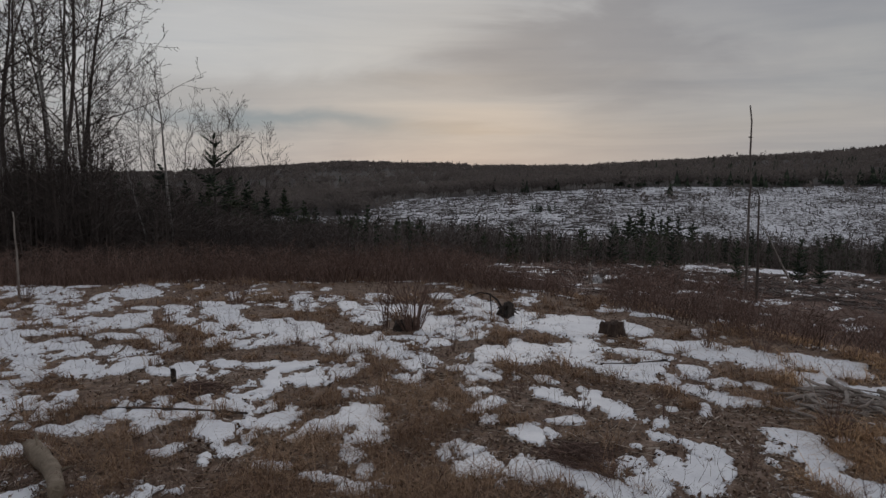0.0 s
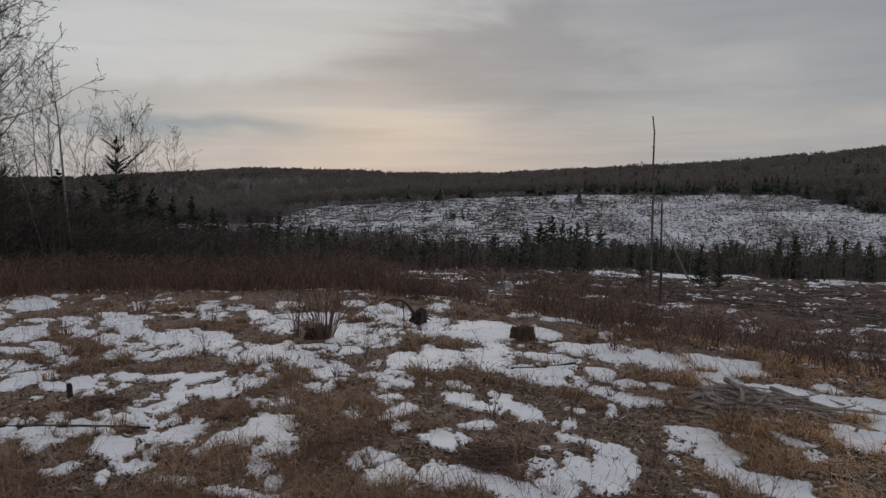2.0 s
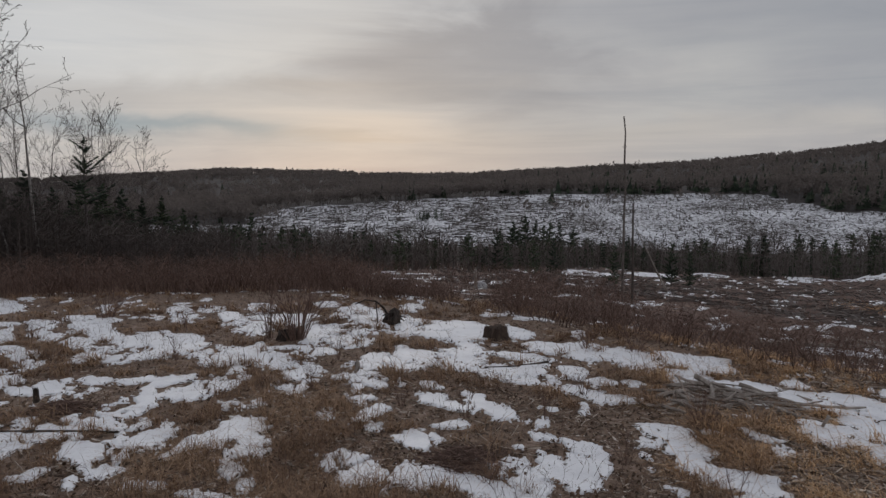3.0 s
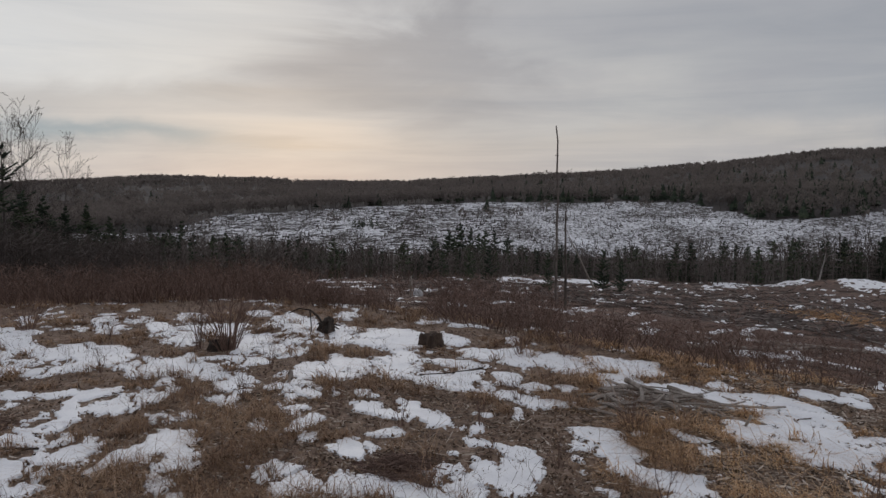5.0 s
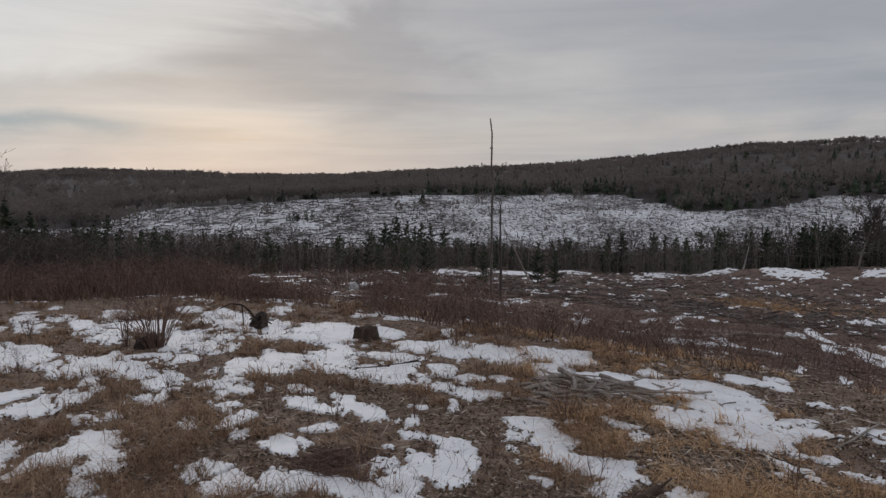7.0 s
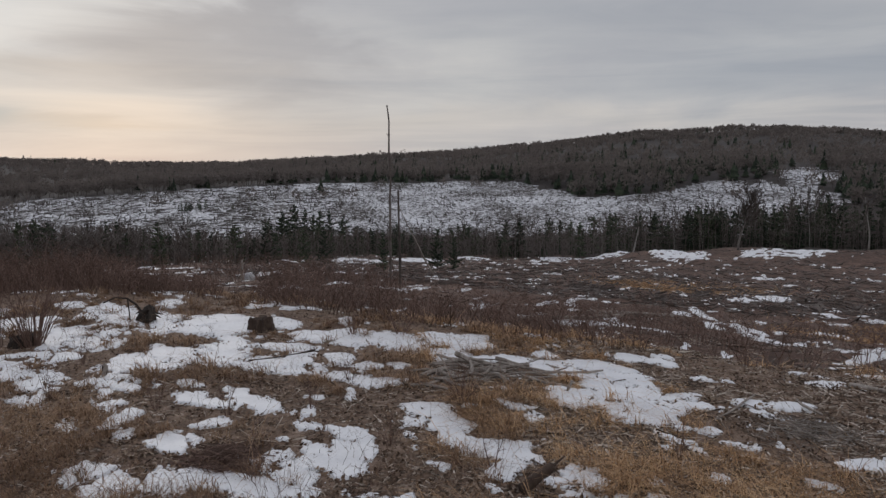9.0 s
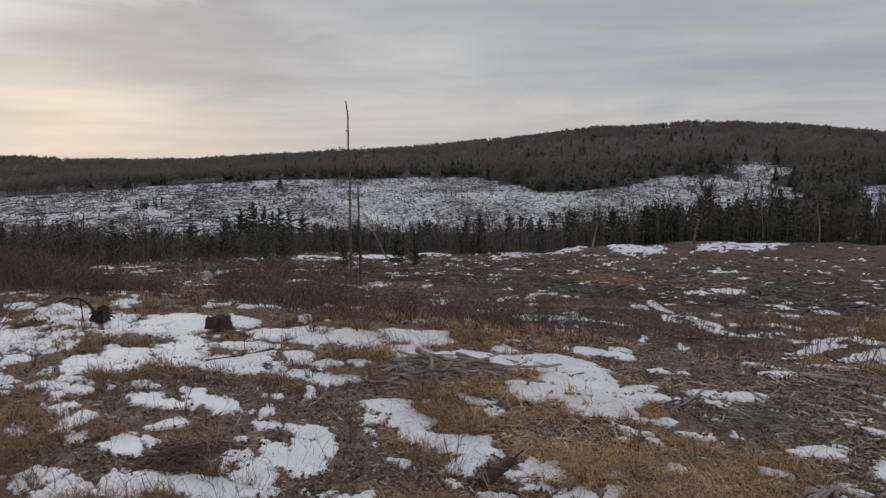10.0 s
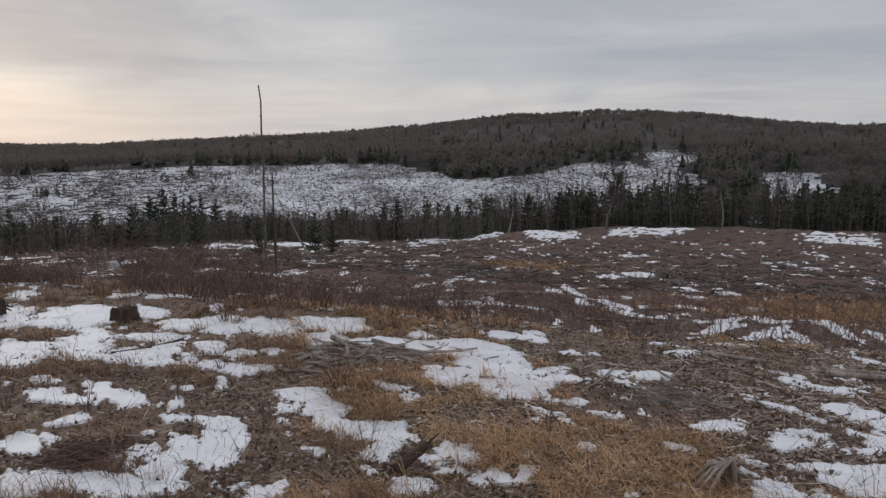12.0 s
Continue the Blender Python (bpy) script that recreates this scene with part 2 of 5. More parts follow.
def spikes(a, b, ra, sides=3):
    """Twigs that run out to a point, as triangles."""
    v, _ = prisms(a, b, ra, 0.0, sides)
    v = v.reshape(-1, 2 * sides, 3)[:, : sides + 1]
    i = np.arange(sides)
    tri = np.stack([i, (i + 1) % sides, np.full(sides, sides)], 1)
    return v.reshape(-1, 3), (tri[None] + (np.arange(len(v)) * (sides + 1))[:, None, None]).reshape(-1, 3)


def halved(soup):
    """Quads as triangles."""
    v, f = soup
    return v, np.concatenate([f[:, [0, 1, 2]], f[:, [0, 2, 3]]])


def merge(*soups):
    vs, fs, n = [], [], 0
    for v, f in soups:
        vs.append(v)
        fs.append(f + n)
        n += len(v)
    return np.concatenate(vs), np.concatenate(fs)


def part(name, soup, material, parent=None, label="", smooth=False):
    ob = new(name, mesh_of(name, soup[0], soup[1], material, smooth))
    ob.parent = parent
    return tagged(ob, label)


def tube(points, radii, sides=8, rough=0.0, seed=0, capped=True):
    """One closed limb or log along points with its own radius at each, knobbly by rough."""
    g = np.random.default_rng(seed)
    p, r = np.asarray(points, float), np.asarray(radii, float)
    d = np.gradient(p, axis=0)
    d /= np.linalg.norm(d, axis=1, keepdims=True)
    h = np.array([0.0, 0, 1]) if abs(d[:, 2]).mean() < 0.8 else np.array([1.0, 0, 0])
    u = np.cross(d, h)
    u /= np.linalg.norm(u, axis=1, keepdims=True)
    w = np.cross(d, u)
    a = np.arange(sides) * 2 * np.pi / sides
    k = 1 + rough * g.uniform(-1, 1, (len(p), sides)) + rough * g.uniform(-1, 1, (1, sides))
    ring = (u[:, None] * np.cos(a)[None, :, None] + w[:, None] * np.sin(a)[None, :, None]) * (r[:, None] * k)[..., None] + p[:, None]
    v = ring.reshape(-1, 3)
    i, j = np.arange(sides), np.arange(len(p) - 1)
    f = np.stack([j[:, None] * sides + i, j[:, None] * sides + (i + 1) % sides, (j[:, None] + 1) * sides + (i + 1) % sides, (j[:, None] + 1) * sides + i], -1).reshape(-1, 4)
    if capped:
        n = len(v)
        v = np.concatenate([v, p[:1], p[-1:]])
        e, i = (len(p) - 1) * sides, np.arange(0, sides, 2)
        lo = np.stack([np.full(len(i), n), (i + 2) % sides, i + 1, i], 1)
        hi = np.stack([np.full(len(i), n + 1), e + i, e + i + 1, e + (i + 2) % sides], 1)
        f = np.concatenate([f, lo, hi])
    return v, f


def lattice(ix, iy, seed):
    h = (ix * 374761393 + iy * 668265263 + seed * 1442695041) & 0xFFFFFFFF
    h = ((h ^ (h >> 13)) * 1274126177) & 0xFFFFFFFF
    return ((h ^ (h >> 16)) & 0xFFFF) / 65535.0


def wave(x, y, size, seed):
    """Smooth noise from 0 to 1 whose lumps are about size metres."""
    x, y = np.asarray(x, float) / size, np.asarray(y, float) / size
    ix, iy = np.floor(x).astype(np.int64), np.floor(y).astype(np.int64)
    fx, fy = x - ix, y - iy
    fx, fy = fx * fx * (3 - 2 * fx), fy * fy * (3 - 2 * fy)
    a, b = lattice(ix, iy, seed), lattice(ix + 1, iy, seed)
    c, d = lattice(ix, iy + 1, seed), lattice(ix + 1, iy + 1, seed)
    return (a * (1 - fx) + b * fx) * (1 - fy) + (c * (1 - fx) + d * fx) * fy


def fbm(x, y, size, seed, octaves=4, gain=0.5):
    s, k, t = 0.0, 1.0, 0.0
    for o in range(octaves):
        s, t = s + k * wave(x, y, size / 2**o, seed + 17 * o), t + k
        k *= gain
    return s / t


# ---- the lie of the land ----
EDGE_AZ = [-60, -30, -21.6, -11.9, -2.3, 3.6, 7.4, 14.5, 17.5, 23.6, 29, 31, 43.6, 47.8, 55, 65, 90]
EDGE_R = [18, 16.4, 15.2, 14.5, 13.9, 12.9, 12.3, 10.7, 9.9, 9.2, 8.5, 8.2, 7.6, 7.0, 7.1, 7.5, 9]
TOP_AZ = [-180, -60, -20, -8, -4, 5, 16, 28, 40, 50, 62, 90, 180]
TOP_TAN = [-0.02, -0.03, -0.052, -0.05, -0.045, -0.0345, -0.0245, -0.0225, -0.015, -0.009, -0.012, -0.02, -0.02]
RIDGE_AZ = [-180, -60, -30, -18.7, -13, -7.6, -2, 3.2, 10, 17, 25, 33, 40, 46, 52, 62, 80, 180]
RIDGE_TAN = [0.01, 0.0, -0.012, -0.010, -0.003, 0.0025, -0.0005, -0.003, -0.0025, 0.0035, 0.0105, 0.02, 0.032, 0.038, 0.034, 0.016, 0.01, 0.01]


def ease(t):
    t = np.clip(t, 0, 1)
    return t * t * (3 - 2 * t)


def height(x, y):
    """Ground height: a ledge round the camera, a slope below it, a valley, and the hills across."""
    x, y = np.asarray(x, float), np.asarray(y, float)
    r, az = np.hypot(x, y) + 1e-6, np.degrees(np.arctan2(x, y))
    ledge = -0.033 * r + 0.09 * (fbm(x, y, 1.1, 3, 3) - 0.5) * np.clip(r / 3, 0, 1)
    slope = np.interp(az, [5, 15, 25, 45], [0.7, 0.4, 0.0, -0.6]) - 0.105 * r + 0.6 * (fbm(x, y, 7, 5, 3) - 0.5) + 0.26 * (fbm(x, y, 1.6, 8, 3) - 0.5)
    slope = slope + np.interp(az, [34, 42, 50, 70], [0, 1.4, 2.5, 3.0]) * ease((r - 55) / 50)
    slope = slope + 1.9 * (fbm(x, y, 6, 6, 4) - 0.5) * ease((r - 70) / 20)
    edge = np.interp(az, EDGE_AZ, EDGE_R) + 0.6 * (wave(x, y, 1.7, 21) - 0.5)
    run = np.interp(az, [40, 55], [5, 8])
    back = ease((np.abs(az) - 95) / 30)
    z = ledge + (slope - ledge) * ease((r - edge) / run) * (1 - back)
    floor = -26 + 1.5 * (fbm(x, y, 60, 9, 3) - 0.5)
    z = z + (floor - z) * ease((r - 130) / 110)
    top = np.interp(az, TOP_AZ, TOP_TAN) * 430 + EYE
    ridge = np.interp(az, RIDGE_AZ, RIDGE_TAN) * 1150 + EYE
    cut = -25 + (top + 25) * np.clip((r - 290) / 140, 0, 1) + 2.5 * (fbm(x, y, 45, 31, 3) - 0.5) + 0.9 * (fbm(x, y, 7, 33, 3) - 0.5)
    z = np.where(r > 260, z + (cut - z) * ease((r - 260) / 30), z)
    hill = top + (ridge - top) * ease((r - 430) / 720) + 10 * (fbm(x, y, 160, 41, 3) - 0.5) * ease((r - 430) / 200)
    z = np.where(r > 430, hill + (cut - top) * ease(1 - (r - 430) / 40), z)
    return np.where(r > 1150, hill - 0.05 * (r - 1150), z)


def polar_sheet(rings, azims):
    """Points of a sheet round the camera's stand, ring by ring."""
    r, a = np.meshgrid(rings, np.radians(azims), indexing="ij")
    return r * np.sin(a), r * np.cos(a)


def build_ground():
    rings = np.concatenate([np.linspace(0.002, 3, 13)[:-1], np.geomspace(3, 17, 115)[:-1], np.geomspace(17, 140, 100)[:-1], np.geomspace(140, 285, 18)[:-1], np.geomspace(285, 475, 110)[:-1], np.geomspace(475, 4000, 42)])
    azims = np.concatenate([np.arange(-40, 75, 0.4), np.arange(75, 320, 3.5)])
    x, y = polar_sheet(rings, azims)
    z = height(x, y)
    n, k = x.shape
    i, j = np.meshgrid(np.arange(n - 1), np.arange(k), indexing="ij")
    jj = (j + 1) % k
    f = np.stack([i * k + j, i * k + jj, (i + 1) * k + jj, (i + 1) * k + j], -1).reshape(-1, 4)
    cx, cy = x[:-1, :].ravel(), y[:-1, :].ravel()
    r, az = np.hypot(cx, cy), np.degrees(np.arctan2(cx, cy))
    edge = np.interp(az, EDGE_AZ, EDGE_R)
    slot = np.where(r < edge + 2.5 + wave(cx, cy, 1.5, 55) * 2, 0, 1)
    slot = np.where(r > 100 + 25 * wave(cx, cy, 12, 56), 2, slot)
    slot = np.where((r > 286) & clear_cut(cx, cy), 3, slot)
    slot = np.where((r > 300) & (slot != 3), 4, slot)
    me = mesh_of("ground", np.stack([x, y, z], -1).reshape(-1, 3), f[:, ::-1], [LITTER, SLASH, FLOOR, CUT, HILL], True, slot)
    return tagged(new("ground", me), "rough cleared land sloping to a wooded valley and hills", "ground", kind="structure")


def clear_cut(x, y):
    """Where the opposite slope has been felled."""
    r, az = np.hypot(x, y), np.degrees(np.arctan2(x, y)) + 5 * (fbm(x, y, 16, 73, 4) - 0.5)
    far = np.interp(az, [-22, -19, -5, -4, 16, 18, 20, 22, 26, 30, 33.5, 35.2, 36.2, 40, 44, 47.4, 48.5, 49.2, 49.5, 52, 52.4, 56.5, 57, 61, 61.5], [250, 375, 375, 432, 432, 440, 440, 428, 436, 418, 394, 366, 362, 378, 394, 412, 385, 390, 468, 470, 280, 280, 388, 384, 270])
    return (r < far + 32 * (fbm(x, y, 20, 71, 4) - 0.5)) & (r > 280) & (az > -22) & (az < 62)


ground = build_ground()

# ---- snow ----
SNOW_FAR_LEFT = [
    (-3.92, 6.56, 0.19, 0.08, -24), (-3.63, 6.1, 0.17, 0.09, -10), (-4.26, 7.19, 0.22, 0.07, -15), (-6.02, 10.24, 0.67, 0.31, -41), (-3.25, 5.55, 0.22, 0.09, -9),
    (-5, 8.58, 0.85, 0.33, -49), (-3.96, 6.86, 0.27, 0.13, 3), (-6.43, 11.16, 0.22, 0.07, -56), (-4.62, 8.1, 0.34, 0.11, -54), (-3.34, 6.05, 0.14, 0.08, -39),
    (-4.14, 7.54, 0.63, 0.16, -58), (-5.18, 9.46, 0.82, 0.2, -6), (-3.87, 7.13, 0.26, 0.09, -55), (-3.15, 5.83, 0.24, 0.11, -14), (-7.06, 13.52, 0.97, 0.47, -45),
    (-5.94, 11.46, 0.62, 0.2, -56), (-4.42, 8.59, 0.35, 0.18, -47), (-5.15, 10.1, 0.45, 0.28, -30), (-5.6, 11.08, 0.58, 0.33, -66), (-3.12, 6.2, 0.26, 0.1, -72),
]
SNOW_LEFT = [
    (-6.43, 12.81, 0.63, 0.31, -71), (-2.7, 5.46, 0.31, 0.1, -9), (-4.22, 8.52, 0.64, 0.24, -59), (-3.51, 7.29, 0.45, 0.22, -54), (-2.1, 4.39, 0.14, 0.05, -33),
    (-2.53, 5.51, 0.17, 0.12, -48), (-5.79, 12.91, 0.5, 0.15, -76), (-5.29, 11.83, 0.68, 0.26, -70), (-4.5, 10.1, 0.61, 0.49, -2), (-3.97, 9.14, 0.35, 0.19, -15),
    (-3.55, 8.26, 0.44, 0.25, -43), (-3.17, 7.43, 0.4, 0.13, -64), (-2.55, 5.98, 0.2, 0.09, -83), (-2.04, 4.81, 0.06, 0.03, -32), (-4.24, 10.32, 0.53, 0.29, -57),
    (-5.42, 13.49, 1.04, 0.39, -63), (-2.31, 5.79, 0.29, 0.18, -45), (-2.19, 5.52, 0.25, 0.15, -44), (-1.92, 4.86, 0.07, 0.05, -46), (-4.43, 11.26, 0.29, 0.16, -40),
]
SNOW_MID_LEFT = [
    (-2.99, 7.65, 0.3, 0.2, -76), (-3.49, 9.19, 0.56, 0.16, -58), (-2.76, 7.29, 0.28, 0.1, -67), (-3.26, 8.69, 0.38, 0.09, -61), (-2.28, 6.11, 0.17, 0.06, -66),
    (-3.59, 10.32, 0.41, 0.17, -53), (-2.03, 5.86, 0.26, 0.1, -66), (-3.87, 11.21, 0.53, 0.23, -67), (-2.43, 7.26, 0.51, 0.19, -70), (-1.51, 4.71, 0.15, 0.04, -71),
    (-1.84, 5.84, 0.21, 0.07, -64), (-2.98, 9.69, 0.54, 0.17, -64), (-3.35, 11.26, 0.9, 0.25, -65), (-1.81, 6.17, 0.22, 0.14, -14), (-1.57, 5.34, 0.31, 0.14, -56),
    (-2.16, 7.61, 0.24, 0.13, -64), (-2.99, 10.55, 1.13, 0.2, -60), (-1.41, 5.02, 0.26, 0.13, -82), (-3.11, 11.32, 0.28, 0.19, -52), (-1.57, 6.36, 0.19, 0.12, 65),
]
SNOW_STUMP_LEFT = [
    (-2.15, 9.06, 0.7, 0.57, 65), (-1.07, 4.62, 0.15, 0.11, -24), (-2.19, 9.47, 0.71, 0.43, -66), (-1.54, 6.8, 0.4, 0.09, -77), (-1.23, 5.45, 0.38, 0.15, 85),
    (-2.06, 9.79, 0.6, 0.3, -72), (-0.97, 4.63, 0.06, 0.03, -67), (-1.54, 7.46, 0.29, 0.16, -67), (-1.18, 5.74, 0.34, 0.05, -78), (-1.03, 5.14, 0.13, 0.08, -73),
    (-1.37, 6.87, 0.14, 0.1, -73), (-1.42, 7.47, 0.27, 0.16, 87), (-2.19, 11.84, 0.9, 0.22, -78), (-1.68, 9.22, 0.87, 0.27, -78), (-0.97, 5.33, 0.14, 0.06, -76),
    (-1.18, 6.99, 0.37, 0.26, 57), (-0.89, 5.49, 0.14, 0.09, -30), (-0.81, 5.38, 0.21, 0.09, 86), (-0.66, 4.41, 0.18, 0.1, -21), (-1.81, 12.25, 0.36, 0.22, -87),
]
SNOW_MIDDLE = [
    (-1.19, 8.6, 0.66, 0.25, -81), (-0.79, 6.41, 0.14, 0.1, -79), (-1.36, 11.15, 0.69, 0.16, -81), (-0.59, 4.9, 0.22, 0.09, -82), (-0.65, 5.73, 0.41, 0.23, 88),
    (-0.48, 4.28, 0.22, 0.12, -46), (-0.54, 5.25, 0.37, 0.2, -81), (-0.46, 4.53, 0.15, 0.04, -83), (-1.01, 10.44, 0.67, 0.26, -77), (-0.8, 8.58, 0.59, 0.19, -85),
    (-1.05, 12.37, 0.5, 0.27, -82), (-0.62, 8.26, 0.48, 0.25, -68), (-0.71, 11.24, 0.51, 0.33, -8), (-0.43, 8.96, 0.2, 0.14, -8), (-0.48, 10.79, 0.37, 0.28, -86),
    (-0.29, 7.79, 0.5, 0.2, -82), (-0.18, 9.85, 0.73, 0.15, -89), (-0.13, 8.68, 0.22, 0.14, -61), (-0.04, 12.43, 0.35, 0.18, -87), (0.04, 4.77, 0.14, 0.09, -43),
]
SNOW_STUMP = [
    (0.14, 7.39, 0.13, 0.1, -63), (0.21, 11.2, 0.3, 0.17, 89), (0.22, 10.03, 0.54, 0.25, -62), (0.21, 9.28, 0.41, 0.31, 86), (0.46, 11.47, 0.78, 0.29, 87),
    (0.19, 4.73, 0.33, 0.17, -79), (0.29, 7.02, 0.28, 0.1, 84), (0.38, 7.87, 0.22, 0.11, -83), (0.33, 6.03, 0.24, 0.09, 63), (0.65, 10.98, 0.93, 0.18, -87),
    (0.34, 5.63, 0.11, 0.06, 83), (0.47, 7, 0.26, 0.13, 86), (0.57, 8.19, 0.31, 0.17, 87), (0.41, 4.57, 0.3, 0.18, -82), (0.67, 7, 0.15, 0.04, 88),
    (0.84, 8.45, 0.34, 0.09, 88), (1.1, 10.34, 0.86, 0.2, 86), (1.35, 12.11, 0.34, 0.16, -85), (0.51, 4.59, 0.22, 0.08, 89), (0.63, 5.19, 0.24, 0.12, -68),
]
SNOW_MID_RIGHT = [
    (0.67, 5.34, 0.23, 0.08, -49), (1.02, 8.13, 0.47, 0.16, 78), (0.59, 4.57, 0.2, 0.12, -52), (0.85, 6.45, 0.19, 0.08, -50), (0.95, 6.83, 0.17, 0.09, -74),
    (0.96, 6.27, 0.24, 0.14, -66), (0.87, 5.53, 0.17, 0.11, 6), (1.53, 9.61, 0.62, 0.36, -59), (1, 6.03, 0.14, 0.08, -72), (1.37, 8, 0.62, 0.27, -87),
    (1.77, 9.88, 0.67, 0.31, -88), (0.82, 4.36, 0.31, 0.17, -49), (1.61, 8.47, 0.41, 0.15, 88), (1.23, 6.27, 0.2, 0.09, 89), (1.28, 6.01, 0.25, 0.14, -60),
    (1.02, 4.61, 0.08, 0.04, 84), (1.69, 7.43, 0.25, 0.15, -80), (1.36, 5.85, 0.26, 0.1, 82), (2.27, 9.55, 0.33, 0.23, -58), (1.77, 7.23, 0.24, 0.21, -32),
]
SNOW_PILE = [
    (1.99, 7.96, 0.41, 0.16, -41), (2.39, 9.38, 0.38, 0.16, -88), (1.81, 6.95, 0.41, 0.15, -51), (1.3, 4.96, 0.06, 0.04, -40), (1.08, 4.09, 0.2, 0.1, -43),
    (1.17, 4.3, 0.14, 0.1, -63), (2.05, 7.35, 0.37, 0.13, 62), (1.51, 5.18, 0.11, 0.1, 2), (1.62, 5.57, 0.15, 0.05, 75), (2.49, 8.5, 0.4, 0.2, -89),
    (1.76, 5.87, 0.11, 0.07, -40), (1.44, 4.7, 0.19, 0.1, 78), (1.42, 4.43, 0.2, 0.15, -64), (1.66, 5.07, 0.08, 0.07, -69), (2.37, 7.18, 0.27, 0.11, 86),
    (2.19, 6.54, 0.18, 0.11, 88), (3.11, 9.21, 0.31, 0.1, 74), (1.46, 4.24, 0.11, 0.07, 81), (2.06, 5.91, 0.19, 0.06, 73), (2.86, 8.14, 0.5, 0.32, -86),
]
SNOW_BERM_LEFT = [
    (1.68, 4.72, 0.33, 0.12, 73), (2.54, 6.74, 0.13, 0.09, -77), (2.31, 6.11, 0.15, 0.08, -46), (2.39, 6.18, 0.28, 0.1, -33), (2.75, 6.58, 0.14, 0.09, -89),
    (3.2, 7.58, 0.58, 0.26, 83), (1.63, 3.69, 0.13, 0.07, 52), (3.32, 7.48, 0.38, 0.09, 67), (2.41, 5.22, 0.23, 0.18, -80), (3.68, 7.61, 0.39, 0.18, 66),
    (2.02, 4.11, 0.08, 0.06, 79), (3.41, 6.77, 0.28, 0.22, 76), (2.42, 4.8, 0.18, 0.14, -44), (2.34, 4.62, 0.17, 0.09, 69), (3.86, 7.3, 0.38, 0.18, 64),
    (2.76, 5.19, 0.07, 0.05, -64), (3.88, 7.08, 0.19, 0.17, 75), (2.38, 4.29, 0.12, 0.09, 71), (2.43, 4.36, 0.26, 0.1, -38), (3.77, 6.42, 0.27, 0.16, -24),
]
SNOW_BERM = [
    (2.14, 3.64, 0.05, 0.04, -73), (3.06, 4.99, 0.17, 0.07, -73), (2.41, 3.92, 0.22, 0.11, 50), (2.57, 4.12, 0.22, 0.16, 68), (3.05, 4.71, 0.1, 0.09, -87),
    (2.18, 3.32, 0.12, 0.1, -43), (4.32, 6.52, 0.17, 0.09, 55), (2.51, 3.55, 0.1, 0.08, -43), (4.2, 5.88, 0.37, 0.32, 65), (3.6, 4.98, 0.33, 0.2, 67),
    (2.67, 3.54, 0.21, 0.13, 56), (2.55, 3.35, 0.14, 0.06, -20), (2.63, 3.43, 0.17, 0.1, 55), (4.31, 5.51, 0.59, 0.31, 75), (3.84, 4.77, 0.38, 0.16, 51),
    (2.61, 3.17, 0.14, 0.09, 79), (4.12, 4.9, 0.53, 0.28, 66), (4.99, 5.89, 0.36, 0.13, -71), (3.86, 4.48, 0.38, 0.26, 47), (5.15, 5.69, 0.24, 0.08, 68),
]
SNOW_RIGHT = [
    (2.78, 3.07, 0.16, 0.07, 21), (4.37, 4.62, 0.16, 0.11, 53), (3.84, 4.01, 0.08, 0.07, -23), (4.26, 4.4, 0.13, 0.08, -37), (3.96, 3.9, 0.11, 0.08, 27),
    (3.36, 3.21, 0.07, 0.05, 31), (3.95, 3.61, 0.13, 0.07, -18), (4.71, 4.25, 0.13, 0.08, -18), (3.12, 2.64, 0.05, 0.04, 7), (4.97, 4.08, 0.18, 0.1, -10),
    (3.86, 2.91, 0.11, 0.05, -58), (4.46, 2.98, 0.21, 0.1, -23), (3.79, 2.26, 0.17, 0.08, 25), (4.57, 2.63, 0.24, 0.14, 6), (3.89, 2.23, 0.22, 0.09, 25),
    (5.89, 3.36, 0.22, 0.17, 41), (4.71, 2.57, 0.18, 0.12, 11), (4.26, 2.28, 0.17, 0.07, -23), (5.91, 3.09, 0.17, 0.11, 49), (5.47, 2.66, 0.21, 0.15, 72),
]
SNOW_FAR_RIGHT = [
    (4.18, 2.01, 0.32, 0.17, -19), (4.87, 2.27, 0.25, 0.05, -29), (4.54, 2.08, 0.21, 0.1, -21), (5.29, 2.37, 0.38, 0.12, 20),
]
SNOW_BANK = [
    (19.67, 20.16, 0.16, 2.14, -212), (16.42, 16.43, 0.16, 1.92, -214), (16.83, 15.46, 0.16, 1.51, -213), (15.09, 13.5, 0.16, 1.34, -205), (27.53, 25.59, 0.69, 1.21, -47),
    (29.89, 26.1, 0.87, 1.35, -48), (14.58, 11.94, 0.14, 0.35, -50), (16.91, 14.47, 0.16, 0.41, -49), (19.33, 15.23, 0.16, 0.81, -74), (15.75, 10.88, 0.16, 1.39, -69),
    (14.21, 10.01, 0.16, 1.15, -77), (16.69, 10.5, 0.22, 0.54, -57), (14.37, 9.18, 0.16, 1.97, -74), (16.88, 10.15, 0.11, 0.27, -58), (16.93, 9, 0.16, 1.58, -230),
    (14.17, 7.96, 0.16, 1.61, -228), (7.45, 3.75, 0.05, 0.11, -63), (17.39, 8.45, 0.18, 0.44, -64),
]
